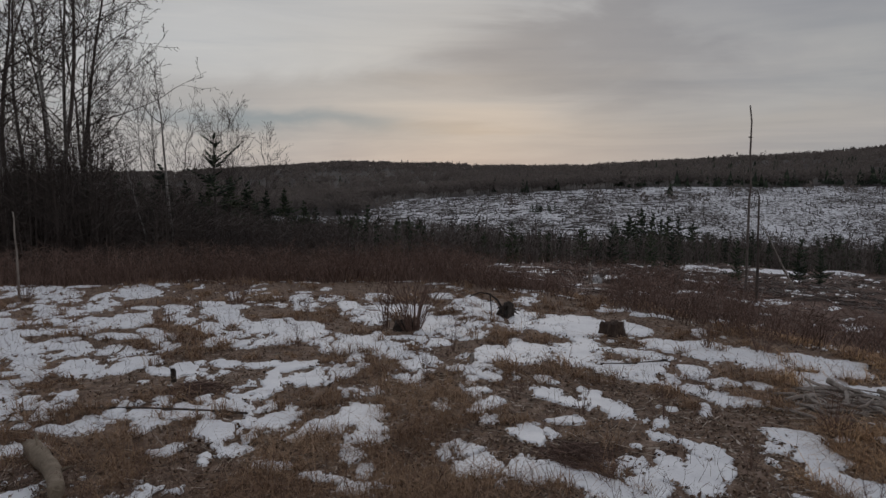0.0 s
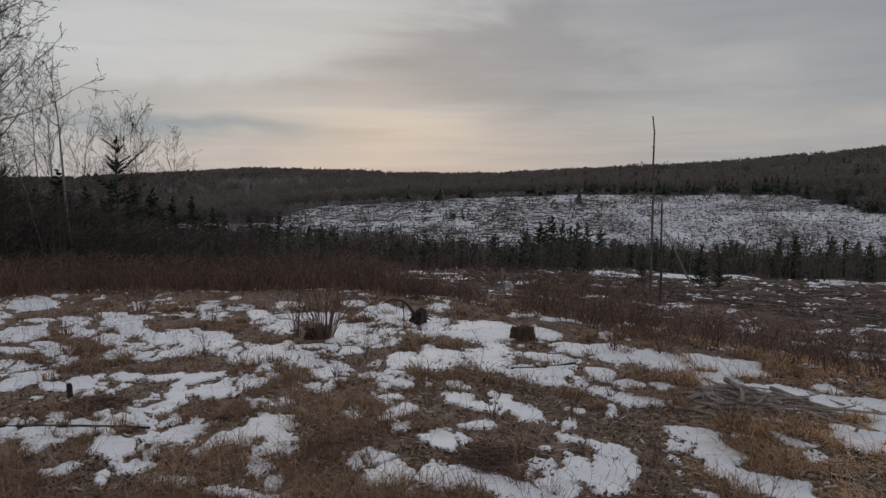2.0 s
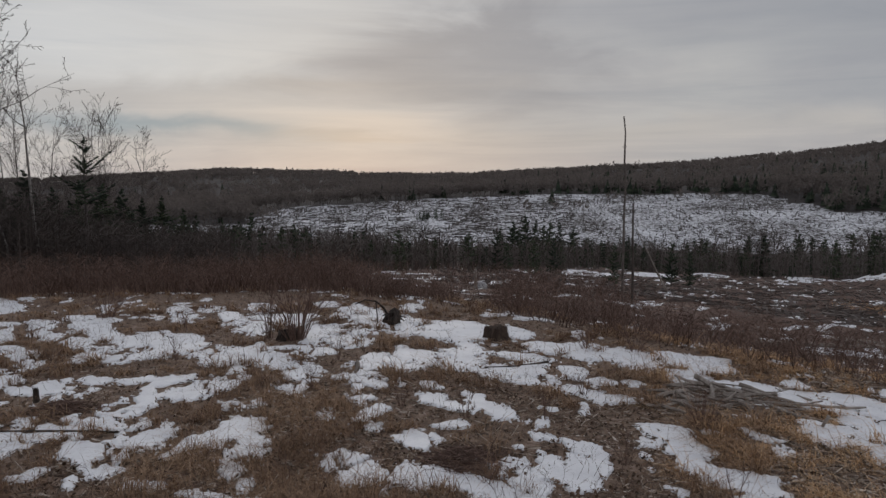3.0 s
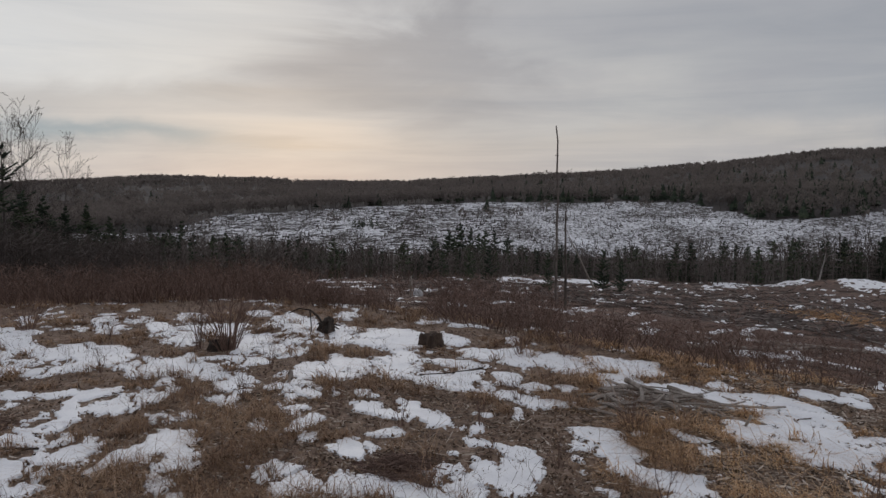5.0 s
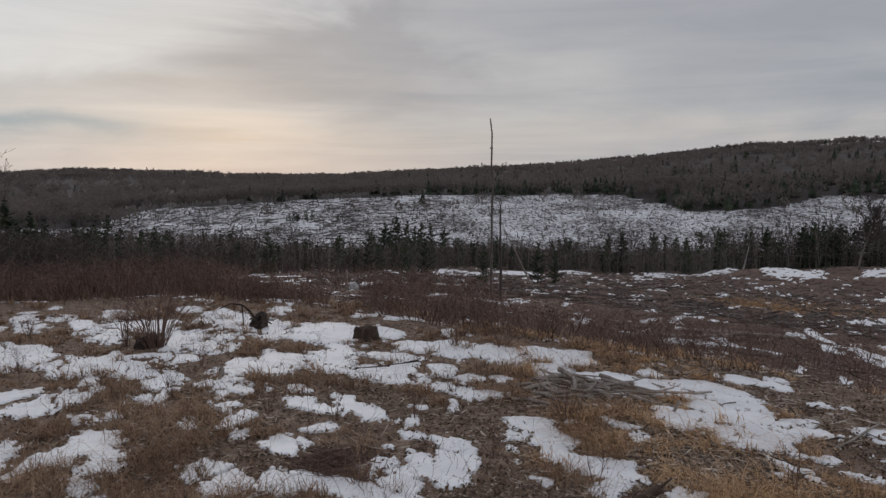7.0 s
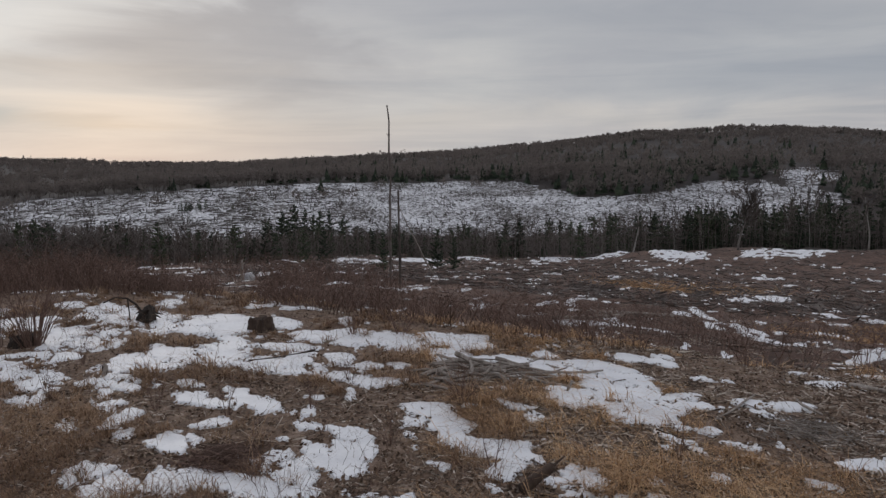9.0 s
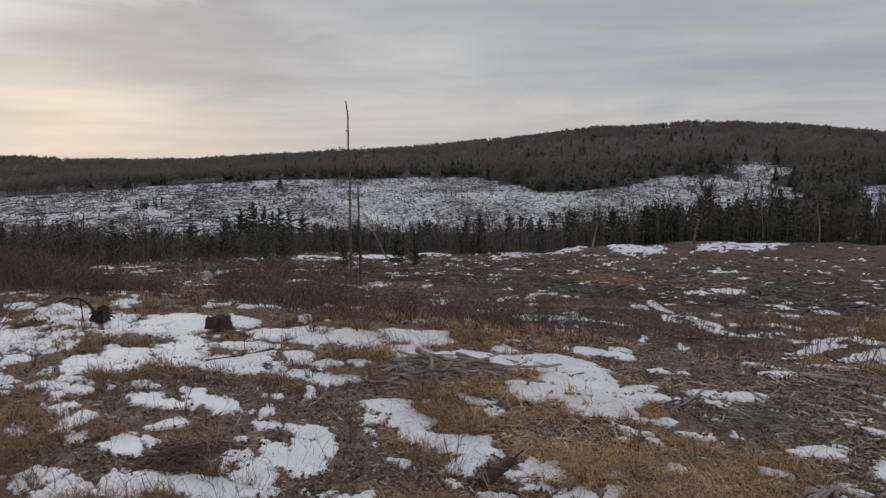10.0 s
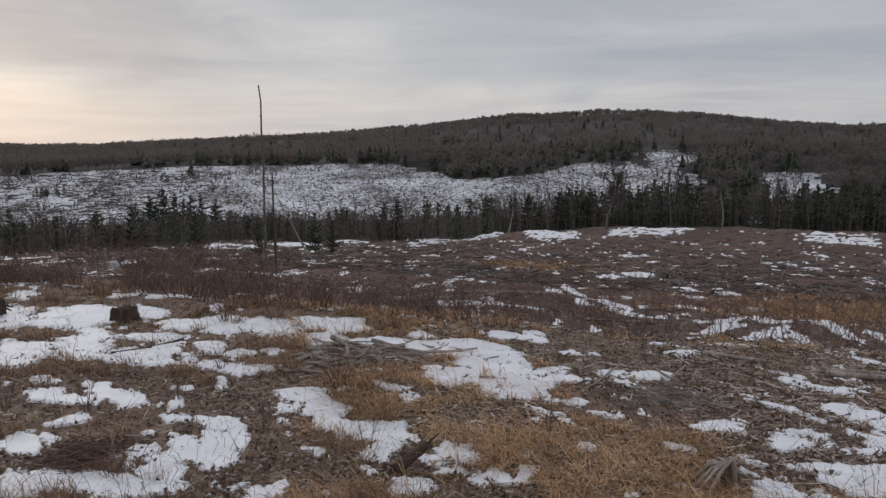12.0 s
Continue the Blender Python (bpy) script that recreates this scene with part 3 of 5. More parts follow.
SNOW_SLOPE = [
    (12.21, 9.1, 0.28, 0.48, -53), (22.57, 21.48, 0.17, 0.43, -46), (47.23, 27.07, 0.6, 1.5, -60), (41.52, 22.64, 0.16, 1.56, -229), (10.65, 14.63, 0.6, 0.32, -36),
    (14.44, 21.91, 0.16, 1.3, -50), (16.57, 23.52, 0.16, 1.42, -46), (48.15, 42.75, 0.94, 1.74, -48), (30.13, 68.84, 1.93, 4.82, -23), (42, 79.83, 1.65, 4.13, -27),
    (61.47, 83.48, 6.08, 6.75, -36), (62.04, 67.37, 2.68, 6.71, -42), (70.56, 63.06, 2.25, 5.63, -48), (74.18, 60.57, 2.28, 5.7, -50), (79.26, 42.31, 2.63, 5.07, -61),
    (20.51, 59.38, 1.84, 2.07, -19), (7.83, 35.81, 0.83, 1.48, -12), (-30.31, 80.59, 4.1, 3.1, 20), (-7.01, 14.47, 0.47, 0.22, 25), (-9.2, 31.94, 0.61, 1.35, 16),
]
SNOW_PATCHES = SNOW_FAR_LEFT + SNOW_LEFT + SNOW_MID_LEFT + SNOW_STUMP_LEFT + SNOW_MIDDLE + SNOW_STUMP + SNOW_MID_RIGHT + SNOW_PILE + SNOW_BERM_LEFT + SNOW_BERM + SNOW_RIGHT + SNOW_FAR_RIGHT + SNOW_BANK + SNOW_SLOPE


def snow_owner(x, y):
    """How deep inside the nearest patch each point lies, and which patch that is."""
    wx = x + 0.15 * (fbm(x, y, 0.22, 101, 5, 0.7) - 0.5)
    wy = y + 0.24 * (fbm(x, y, 0.22, 111, 5, 0.7) - 0.5)
    best, owner = np.full(x.shape, -3.0), np.full(x.shape, -1)
    for n, (px, py, a, b, turn) in enumerate(SNOW_PATCHES):
        near, grow = max(a, b) * 1.4 + 0.1, 1.0 if px < -0.5 else 1.08
        m = np.nonzero((np.abs(wx - px) < near) & (np.abs(wy - py) < near))
        if not len(m[0]):
            continue
        c, s = math.cos(radians(turn)), math.sin(radians(turn))
        u, v = (wx[m] - px) * c + (wy[m] - py) * s, (wy[m] - py) * c - (wx[m] - px) * s
        f = 1.0 - np.abs(u / (grow * a)) ** 2.6 - np.abs(v / (grow * b)) ** 2.6
        up = f > best[m]
        m = tuple(k[up] for k in m)
        best[m], owner[m] = f[up], n
    return best, owner


def snow_field(x, y, owned=False):
    """Above zero where snow lies, up to about one in the middle of a patch."""
    x, y = np.asarray(x, float), np.asarray(y, float)
    r, az = np.hypot(x, y), np.degrees(np.arctan2(x, y))
    edge = np.interp(az, EDGE_AZ, EDGE_R)
    below = r > edge + 1.5
    best, owner = snow_owner(x, y)
    k = np.where(r > 45, 3.0, np.where(r > 17, 1.8, 1.0))
    grain = fbm(x / k, y * 0.8 / k, 0.2, 121, 5, 0.72) - 0.5
    best = np.minimum(best, np.where(r > 45, 0.12, 0.75)) + np.where(r > 45, 5.5, np.where(below, 2.2, 3.0)) * grain
    # grass lines that part the patches
    seam = np.abs(fbm(x, y * 0.55, 0.45, 151, 4, 0.6) - 0.5)
    best = best - np.where(below, 0.0, np.interp(az, [-5, 10, 48, 56], [1.7, 0.9, 0.9, 1.8])) * np.clip(1 - seam / np.interp(az, [-25, 0, 30, 48, 56], [0.045, 0.035, 0.014, 0.014, 0.035]), 0, 1)
    # scattered remains between the patches; on the slope they lie in the furrows that run down it
    down, across = (x * 0.64 + y * 0.77) * 0.4, x * 0.77 - y * 0.64
    thin = np.interp(az, [-30, 5, 25, 45, 65], [0.63, 0.645, 0.67, 0.70, 0.69])
    low = fbm(across, down, 0.7, 133, 5, 0.7) - np.interp(r, [20, 34, 36, 58, 66], [0.65, 0.655, 0.655, 0.66, 0.685])
    bits = np.where(r > edge + 1, low, fbm(x, y * 0.6, 0.3, 131, 5, 0.66) - thin) * 5
    bits = np.where(r > 95, -1, bits)
    field = np.maximum(best, bits)
    return (field, np.where(best > bits, owner, -1)) if owned else field


def snow_groups():
    """Numbers the patches so that those that run into one another share a number."""
    root = list(range(len(SNOW_PATCHES)))

    def find(n):
        while root[n] != n:
            n = root[n]
        return n
    for i, (px, py, a, b, turn) in enumerate(SNOW_PATCHES):
        c, s = math.cos(radians(turn)), math.sin(radians(turn))
        for j, q in enumerate(SNOW_PATCHES):
            u, v = (q[0] - px) * c + (q[1] - py) * s, (q[1] - py) * c - (q[0] - px) * s
            if i != j and (u / a) ** 2 + (v / b) ** 2 < 1.2:
                root[find(i)] = find(j)
    return np.array([find(n) for n in range(len(root))] + [-1])


def build_snow(rings, azims, where, rest_label):
    x, y = polar_sheet(rings, azims)
    m, owner = snow_field(x, y, True)
    r = np.hypot(x, y)
    deep = np.where(r > 60, 0.10, np.where(r > 18, 0.03, 0.009))
    z = height(x, y) + deep * np.clip(m * 3.0, -0.5, 1.0) + np.where(m > 0, 0.008, -0.012) + 0.012 * (fbm(x, y, 0.12, 141, 3) - 0.5)
    n, k = x.shape
    i, j = np.meshgrid(np.arange(n - 1), np.arange(k - 1), indexing="ij")
    f = np.stack([i * k + j, (i + 1) * k + j, (i + 1) * k + j + 1, i * k + j + 1], -1).reshape(-1, 4)
    f = f[(m.ravel()[f] > 0).any(1)]
    v = np.stack([x, y, z], -1).reshape(-1, 3)
    mine = snow_groups()[owner.ravel()[f].max(1)]
    wide = dict(zip(*np.unique(mine, return_counts=True)))
    rest = np.zeros(len(f), bool)
    for q, count in wide.items():
        if q < 0 or count < 60:
            rest |= mine == q
            continue
        corner, inv = np.unique(f[mine == q], return_inverse=True)
        c = v[corner].mean(0)
        ob = new("snow_patch", mesh_of("snow_patch", v[corner] - c, inv.reshape(-1, 4), SNOW, True))
        ob.location = c
        size = "broad" if count > 2500 else "small" if count < 500 else "melting"
        tagged(ob, size + " patch of snow " + where, "snow patch", "snow patches")
    corner, inv = np.unique(f[rest], return_inverse=True)
    tagged(new("snow_remains", mesh_of("snow_remains", v[corner], inv.reshape(-1, 4), SNOW, True)), rest_label, "snow", kind="stuff")


build_snow(np.geomspace(2.7, 19, 520), np.arange(-34, 68, 0.09), "lying in dead grass", "crumbs of snow left between the grass on the ledge")
build_snow(np.geomspace(19, 140, 260), np.arange(-34, 68, 0.14), "among slash on the slope", "last strips of snow on the slope below")

# ---- trees ----


def limb(seg, p, d, length, rad, level, g, up=0.25, steps=5, kids=(7, 6, 4), spread=0.8, bend=0.18, first=0.3, shrink=0.5, tip=0.25, thin=0.5):
    """Adds a wandering limb and its side shoots to seg: (start, end, radius, radius, level)."""
    pts = [np.array(p, float)]
    d = np.array(d, float)
    for i in range(steps):
        d = d + g.normal(0, bend, 3) + np.array([0, 0, up * (0.4 if level else 0.1)])
        d /= np.linalg.norm(d)
        q = pts[-1] + d * length / steps
        t0, t1 = i / steps, (i + 1) / steps
        seg.append((pts[-1], q, rad * (1 - (1 - tip) * t0), rad * (1 - (1 - tip) * t1), level))
        pts.append(q)
    if level >= len(kids):
        return
    for n in range(kids[level]):
        t = first + (1 - first) * (n + g.uniform(0, 1)) / kids[level]
        i = min(int(t * steps), steps - 1)
        base = pts[i] + (pts[i + 1] - pts[i]) * (t * steps - i)
        ax = (pts[i + 1] - pts[i]) / np.linalg.norm(pts[i + 1] - pts[i])
        side = np.cross(ax, g.normal(0, 1, 3))
        side /= np.linalg.norm(side) + 1e-9
        a = spread * g.uniform(0.7, 1.2)
        limb(seg, base, ax * math.cos(a) + side * math.sin(a), length * shrink * g.uniform(0.6, 1.15) * (1.15 - 0.6 * t), rad * (1 - 0.7 * t) * thin, level + 1, g, up, max(2, steps - 2), kids, spread, bend * 1.3 + 0.04, 0.2, shrink, tip, min(thin + 0.12, 0.55))


def soup_of(seg, lo, hi, sides, least=0.0):
    s = [q for q in seg if lo <= q[4] <= hi]
    return prisms([q[0] for q in s], [q[1] for q in s], np.maximum([q[2] for q in s], least), np.maximum([q[3] for q in s], least), sides)


def bare_tree(name, seed, tall, rad, bark, kids=(12, 6, 4), steps=9, first=0.3, spread=0.75, up=0.3, shrink=0.42, least=0.006, bend=0.07, lean=(0, 0), thin=0.5, label="", group="", category="tree"):
    """A leafless broadleaf tree: trunk, and a crown of limbs and twigs. Stands at the origin."""
    g = np.random.default_rng(seed)
    seg = []
    limb(seg, (0, 0, -0.15), (lean[0], lean[1], 1), tall, rad, 0, g, up, steps, kids, spread, bend, first, shrink, 0.12, thin)
    ob = new(name)
    stem = [q for q in seg if q[4] == 0]
    part("trunk", tube([stem[0][0]] + [q[1] for q in stem], [stem[0][2] * 1.25] + [q[3] for q in stem], 8, 0.06, seed), bark, ob, smooth=True)
    last = len(kids)
    tips = [q for q in seg if q[4] == last]
    crown = merge(halved(soup_of(seg, 1, max(last - 1, 1), 3, least)), spikes([q[0] for q in tips], [q[1] for q in tips], np.maximum([q[2] for q in tips], least))) if last > 1 else halved(soup_of(seg, 1, 9, 3, least))
    part("crown", crown, BRANCH, ob)
    return tagged(ob, label, category, group)


def conifer(name, seed, tall, wide, whorls=20, per=7, sprigs=5, bare=0.08, label="", group="", droop=-0.15, thick=0.05, gaps=0.0):
    """A spruce or pine: trunk, whorls of branches, each with sprigs of needles."""
    g = np.random.default_rng(seed)
    ob = new(name)
    zs = np.linspace(-0.1, tall, 8)
    part("trunk", tube([(0.02 * tall * math.sin(3 * z / tall + seed) * 0.3, 0, z) for z in zs], np.linspace(0.016 * tall, 0.004 * tall, 8), 6, 0.05, seed), BARK, ob, smooth=True)
    a, b, ra, rb = [], [], [], []
    for w in range(whorls):
        t = bare + (1 - bare) * (w + g.uniform(0, 0.6)) / whorls
        reach = wide * (1 - t) ** 0.8 * g.uniform(0.55, 1.3) + 0.05 * wide
        turn = g.uniform(0, 7)
        for k in range(per):
            if g.uniform() < gaps:
                continue
            an = turn + 2 * math.pi * k / per + g.normal(0, 0.2)
            d = np.array([math.cos(an), math.sin(an), droop + 0.5 * t + g.normal(0, 0.1)])
            p = np.array([0, 0, t * tall + g.normal(0, 0.5) * tall / whorls])
            long = reach * g.uniform(0.45, 1.2)
            a.append(p), b.append(p + d * long), ra.append(thick * 0.5 * tall / 6), rb.append(thick * 0.2)
            side = np.array([-d[1], d[0], 0])
            for s in range(sprigs):
                u = (s + 0.6) / sprigs
                q = p + d * long * u
                e = d * 0.5 + side * (1 if s % 2 else -1) * g.uniform(0.5, 1) + np.array([0, 0, g.normal(-0.1, 0.15)])
                a.append(q), b.append(q + e * long * 0.42 * (1.15 - u)), ra.append(thick * tall / 6 * g.uniform(0.9, 1.8)), rb.append(thick * 0.25)
    part("crown", spikes(a, b, np.array(ra) * 1.15), NEEDLE, ob)
    return tagged(ob, label, "conifer", group)


def stand(ob, x, y, turn=0.0, size=1.0, lift=0.0, tilt=0.0):
    m = pose(x, y, float(height(x, y)) + lift, tilt, 0, turn) @ Matrix.Diagonal((size, size, size, 1))
    ob.matrix_world = m
    return ob


def again(ob, x, y, turn=0.0, size=1.0):
    c = copy_thing(ob, pose(x, y, float(height(x, y)), 0, 0, turn))
    c.scale = (size, size, size)
    return c


def polar(az, r):
    return r * math.sin(radians(az)), r * math.cos(radians(az))


def fit_height(az, r, tan_top):
    """How tall a tree is that stands there and rises to that slope of sight."""
    x, y = polar(az, r)
    return EYE + tan_top * r - float(height(x, y))


# the grove beyond the ledge: tall grey hardwoods
GROVE = [(-30.9, 27, 14.5), (-29.3, 29, 15.5), (-27.6, 33, 16), (-26.2, 30, 15.0), (-25.9, 32, 15.0), (-28.3, 38, 15.5), (-25.0, 35, 13.5), (-30.2, 34, 16), (-25.6, 37, 15.5), (-24.2, 38, 11.0), (-27.0, 42, 15.5), (-29.9, 36, 15), (-28.9, 31, 13.5), (-25.4, 40, 13.5)]
for n, (az, r, tall) in enumerate(GROVE):
    t = bare_tree("hardwood_tree", 40 + n, tall, 0.085 + 0.018 * (n % 3), PALEBARK if n in (1, 4) else BARK if n % 2 else BRANCH, kids=(15, 8, 5, 3), steps=9, first=0.32, spread=0.95, up=0.16, shrink=0.36, least=0.0085, bend=0.075, thin=0.42, label="tall leafless hardwood tree in the dark grove", group="grove of bare trees")
    stand(t, *polar(az, r), 37 * n)

# slender trees beside it
t = bare_tree("dead_birch", 75, fit_height(-18.9, 31, 0.122), 0.08, PALEBARK, kids=(6, 5, 3), first=0.66, spread=0.7, up=0.25, shrink=0.2, least=0.011, bend=0.06, thin=0.6, label="thin leafless birch with a crooked forked top", category="tree")
stand(t, *polar(-19.2, 31), 80)
t = bare_tree("leaning_tree", 72, 6.0, 0.06, PALEBARK, kids=(4, 3), first=0.7, shrink=0.15, least=0.009, bend=0.03, lean=(-0.22, 0), label="pale thin trunk leaning at the edge of the grove", category="tree")
stand(t, *polar(-20.3, 29), 0)
for n, (az, r, tan) in enumerate([(-20.3, 40, 0.10), (-16.6, 42, 0.068), (-15.4, 44, 0.066), (-13.6, 46, 0.035), (-21.6, 42, 0.11), (-17.8, 46, 0.06), (-14.6, 45, 0.052)]):
    t = bare_tree("grey_tree", 80 + n, fit_height(az, r, tan), 0.05, BARK, kids=(20, 9, 6), steps=6, first=0.25, spread=0.75, up=0.25, shrink=0.40, least=0.0065, thin=0.36, label="small leafless tree with a fine fan of twigs", group="grove of bare trees")
    stand(t, *polar(az, r), 50 * n)
t = conifer("young_pine", 90, 6.1, 2.3, 7, 5, 12, 0.5, "ragged young pine with sparse dark needles", droop=0.3, thick=0.034, gaps=0.5)
stand(t, *polar(-16.4, 36))
FIR = [(-20.0, 38, 6.6), (-18.4, 40, 6.0), (-16.9, 39, 5.6), (-15.4, 41, 6.2), (-14.2, 42, 6.0), (-12.9, 44, 5.6), (-11.6, 46, 6.0), (-10.2, 47, 5.2), (-33, 33, 7.5), (-30.5, 37, 8.0), (-28.8, 34, 6.4), (-26.4, 40, 7.6), (-23.2, 40, 7.0), (-21.4, 38, 5.6), (-19.4, 44, 6.0), (-17.4, 43, 5.4), (-15.8, 46, 5.8), (-13.8, 48, 5.4), (-24.8, 34, 5.4), (-9.4, 54, 5.0), (-7.6, 56, 4.6), (-27.0, 34, 5.2), (-22.2, 36, 4.6), (-23.8, 33, 4.0), (-25.6, 36, 4.8), (-29.5, 33, 5.0), (-20.6, 40, 4.6), (-18.4, 42, 4.2), (-31.5, 34, 5.5), (-15.0, 44, 4.6), (-12.8, 47, 4.4), (-16.6, 45, 4.0), (-28.2, 37, 5.6), (-24.4, 39, 5.0), (-11.0, 50, 4.6)]
fir = conifer("fir_tree", 91, 6.0, 2.3, 20, 8, 7, 0.05, "dark green fir standing in the grove's shade", "firs in the grove", thick=0.055)
for n, (az, r, tall) in enumerate(FIR):
    x, y = polar(az, r)
    if n:
        again(fir, x, y, 47 * n, tall / 8)
    else:
        stand(fir, x, y, 0, tall / 8)

# the two dead snags on the slope, and what leans beside them


def snag(name, seed, tall, rad, label, crook=0.35, material=BRANCH):
    g = np.random.default_rng(seed)
    zs = np.linspace(0, 1, 14)
    off = np.cumsum(g.normal(0, crook * rad, (14, 2)), 0) * (zs[:, None] > 0.55) * 0.9
    pts = np.column_stack([off, zs * tall - 0.3])
    ob = new(name)
    part("trunk", tube(pts, rad * (1 - 0.55 * zs), 8, 0.12, seed), material, ob, smooth=True)
    a, b = [], []
    for k in range(7):
        i = g.integers(4, 13)
        an = g.uniform(0, 6.3)
        a.append(pts[i]), b.append(pts[i] + np.array([math.cos(an), math.sin(an), g.uniform(-0.2, 0.6)]) * rad * g.uniform(1.2, 3))
    for p, q in zip(a, b):
        part("branch_stub", prisms([p], [q], rad * 0.22, rad * 0.08, 4), material, ob)
    return tagged(ob, label, "dead tree")


x, y = polar(21.63, 26)
stand(snag("tall_snag", 5, fit_height(21.63, 26, 0.0715) + 0.3, 0.052, "tall dead tree trunk, bare and broken at the tip", 0.9), x, y)
x, y = polar(22.35, 24)
stand(snag("broken_snag", 8, fit_height(22.35, 24, -0.036) + 0.3, 0.05, "shorter dead trunk snapped off flat", 0.1), x, y)
t = bare_tree("leaning_pole", 73, 4.4, 0.06, DRYWOOD, kids=(3,), first=0.6, shrink=0.12, bend=0.02, lean=(-0.55, 0), label="pale dead pole leaning over the brush")
stand(t, *polar(24.9, 40), 0)
for n, (az, r, size) in enumerate([(25.0, 50, 1.0), (26.3, 52, 0.8), (16.6, 56, 1.0), (15.2, 52, 0.85), (12.4, 60, 1.1), (21.0, 46, 0.9)]):
    t = conifer("pine_sapling", 95 + n, 2.7 * size, 0.95 * size, 9, 6, 6, 0.05, "young light green pine among the brush", "pine saplings", droop=0.25, thick=0.09)
    stand(t, *polar(az, r), 31 * n)

# the valley wood: leafless young hardwoods with spruces between
FRONT_AZ = [-40, -30, -15, -5, 5, 12, 20, 35, 50, 58, 70]
FRONT_R = [44, 42, 44, 46, 52, 62, 88, 108, 126, 118, 112]
CROWN_AZ = [-40, -24, -14, -5, 5, 12, 20, 28, 35, 45, 50, 54, 65]
CROWN_TAN = [-0.03, -0.04, -0.060, -0.058, -0.072, -0.076, -0.077, -0.074, -0.067, -0.05, -0.039, -0.036, -0.044]
kinds = [bare_tree("young_hardwood", 200 + k, 6.0, 0.06, (BARK, PALEBARK)[k % 2], kids=(10, 4, 2), steps=6, first=0.25, spread=0.55, up=0.35, shrink=0.38, least=0.026, label="young leafless hardwood in the valley wood", group="valley wood") for k in range(5)]
green = [conifer("spruce_tree", 300 + k, 6.0, (2.5, 1.9, 3.0)[k], 15, 7, 4, 0.04, "dark green spruce in the valley wood", "valley spruces", thick=0.095, gaps=0.22) for k in range(3)]
used = set()


def plant(kind_list, k, az, r, tall, turn):
    x, y = polar(az, r)
    ob = kind_list[k % len(kind_list)]
    if ob.name in used:
        again(ob, x, y, turn, tall / 6)
    else:
        used.add(ob.name)
        stand(ob, x, y, turn, tall / 6)


g = np.random.default_rng(77)
for n in range(400):
    az = g.uniform(-26, 68) if n < 330 else g.uniform(30, 62)
    r = np.interp(az, FRONT_AZ, FRONT_R) + 42 * g.uniform(0, 1) ** 1.5 - 2
    tall = fit_height(az, r, np.interp(az, CROWN_AZ, CROWN_TAN)) * g.uniform(np.interp(az, [38, 46], [0.5, 0.78]), 1.08)
    evergreen = g.uniform() < np.interp(az, [-26, -10, 0, 12, 18, 22, 40, 50, 60, 68], [0.6, 0.6, 0.58, 0.58, 0.6, 0.58, 0.52, 0.42, 0.42, 0.55])
    plant(green if evergreen else kinds, n, az, r, max(tall, 2.2) * (0.9 if evergreen else 1), g.uniform(0, 360))
for n, (az, r, tan) in enumerate([(14.5, 104, -0.054), (15.2, 108, -0.062), (13.6, 106, -0.064), (16.3, 104, -0.062), (17.0, 106, -0.064), (15.8, 102, -0.068), (14.0, 100, -0.070), (-5.6, 62, -0.052), (-6.4, 64, -0.062), (-4.8, 66, -0.064), (12.6, 102, -0.072), (18.0, 104, -0.070), (55.5, 130, -0.042), (57.0, 128, -0.043), (58.2, 126, -0.048), (50.5, 128, -0.052), (52.0, 130, -0.050), (60.3, 124, -0.05), (61.2, 122, -0.052), (62.1, 124, -0.050), (63, 122, -0.048), (63.9, 120, -0.050), (64.8, 122, -0.046), (65.6, 118, -0.050), (61.7, 126, -0.046), (64.3, 126, -0.044)]):
    plant(green, n, az, r, fit_height(az, r, tan), 70 * n)
for n, (az, r, tan, name, label) in enumerate([(46.4, 100, -0.036, "round_crowned_tree", "leafless tree with a broad rounded crown at the wood's edge"), (54.4, 116, -0.036, "pale_trunked_tree", "leafless tree with a tall pale trunk"), (39.3, 108, -0.062, "forked_pale_tree", "pale forked leafless tree at the wood's edge"), (65.8, 108, -0.034, "tall_pale_tree", "tall leafless tree with a pale stem")]):
    t = bare_tree(name, 400 + n, fit_height(az, r, tan), 0.13, PALEBARK, kids=(22, 10, 5) if n == 0 else (9, 5, 3), first=0.3 if n in (0, 2) else 0.6, spread=0.6, up=0.3, shrink=0.52 if n == 0 else 0.25, least=0.03, label=label)
    stand(t, *polar(az, r), 33 * n)

# low clumps left standing on the felled slope
for n in range(22):
    az, r, low, kind = ((7.6, 352, 4.6, green), (10.9, 352, 2.6, green), (18.6, 374, 5.0, kinds))[0 if n < 10 else 1 if n < 13 else 2]
    plant(kind, n, az + g.normal(0, 0.55), r + g.normal(0, 3), low * g.uniform(0.6, 1.1), g.uniform(0, 360))

# bushy young spruces along the front of the wood
for n in range(46):
    az = -9 + 42 * (n + g.uniform(0, 1)) / 46
    r = np.interp(az, FRONT_AZ, FRONT_R) + g.uniform(-3, 9)
    plant(green, 2 * n, az, r, max(fit_height(az, r, g.uniform(-0.104, -0.078)), 1.6), g.uniform(0, 360))

# far woods on the hills across: past counting


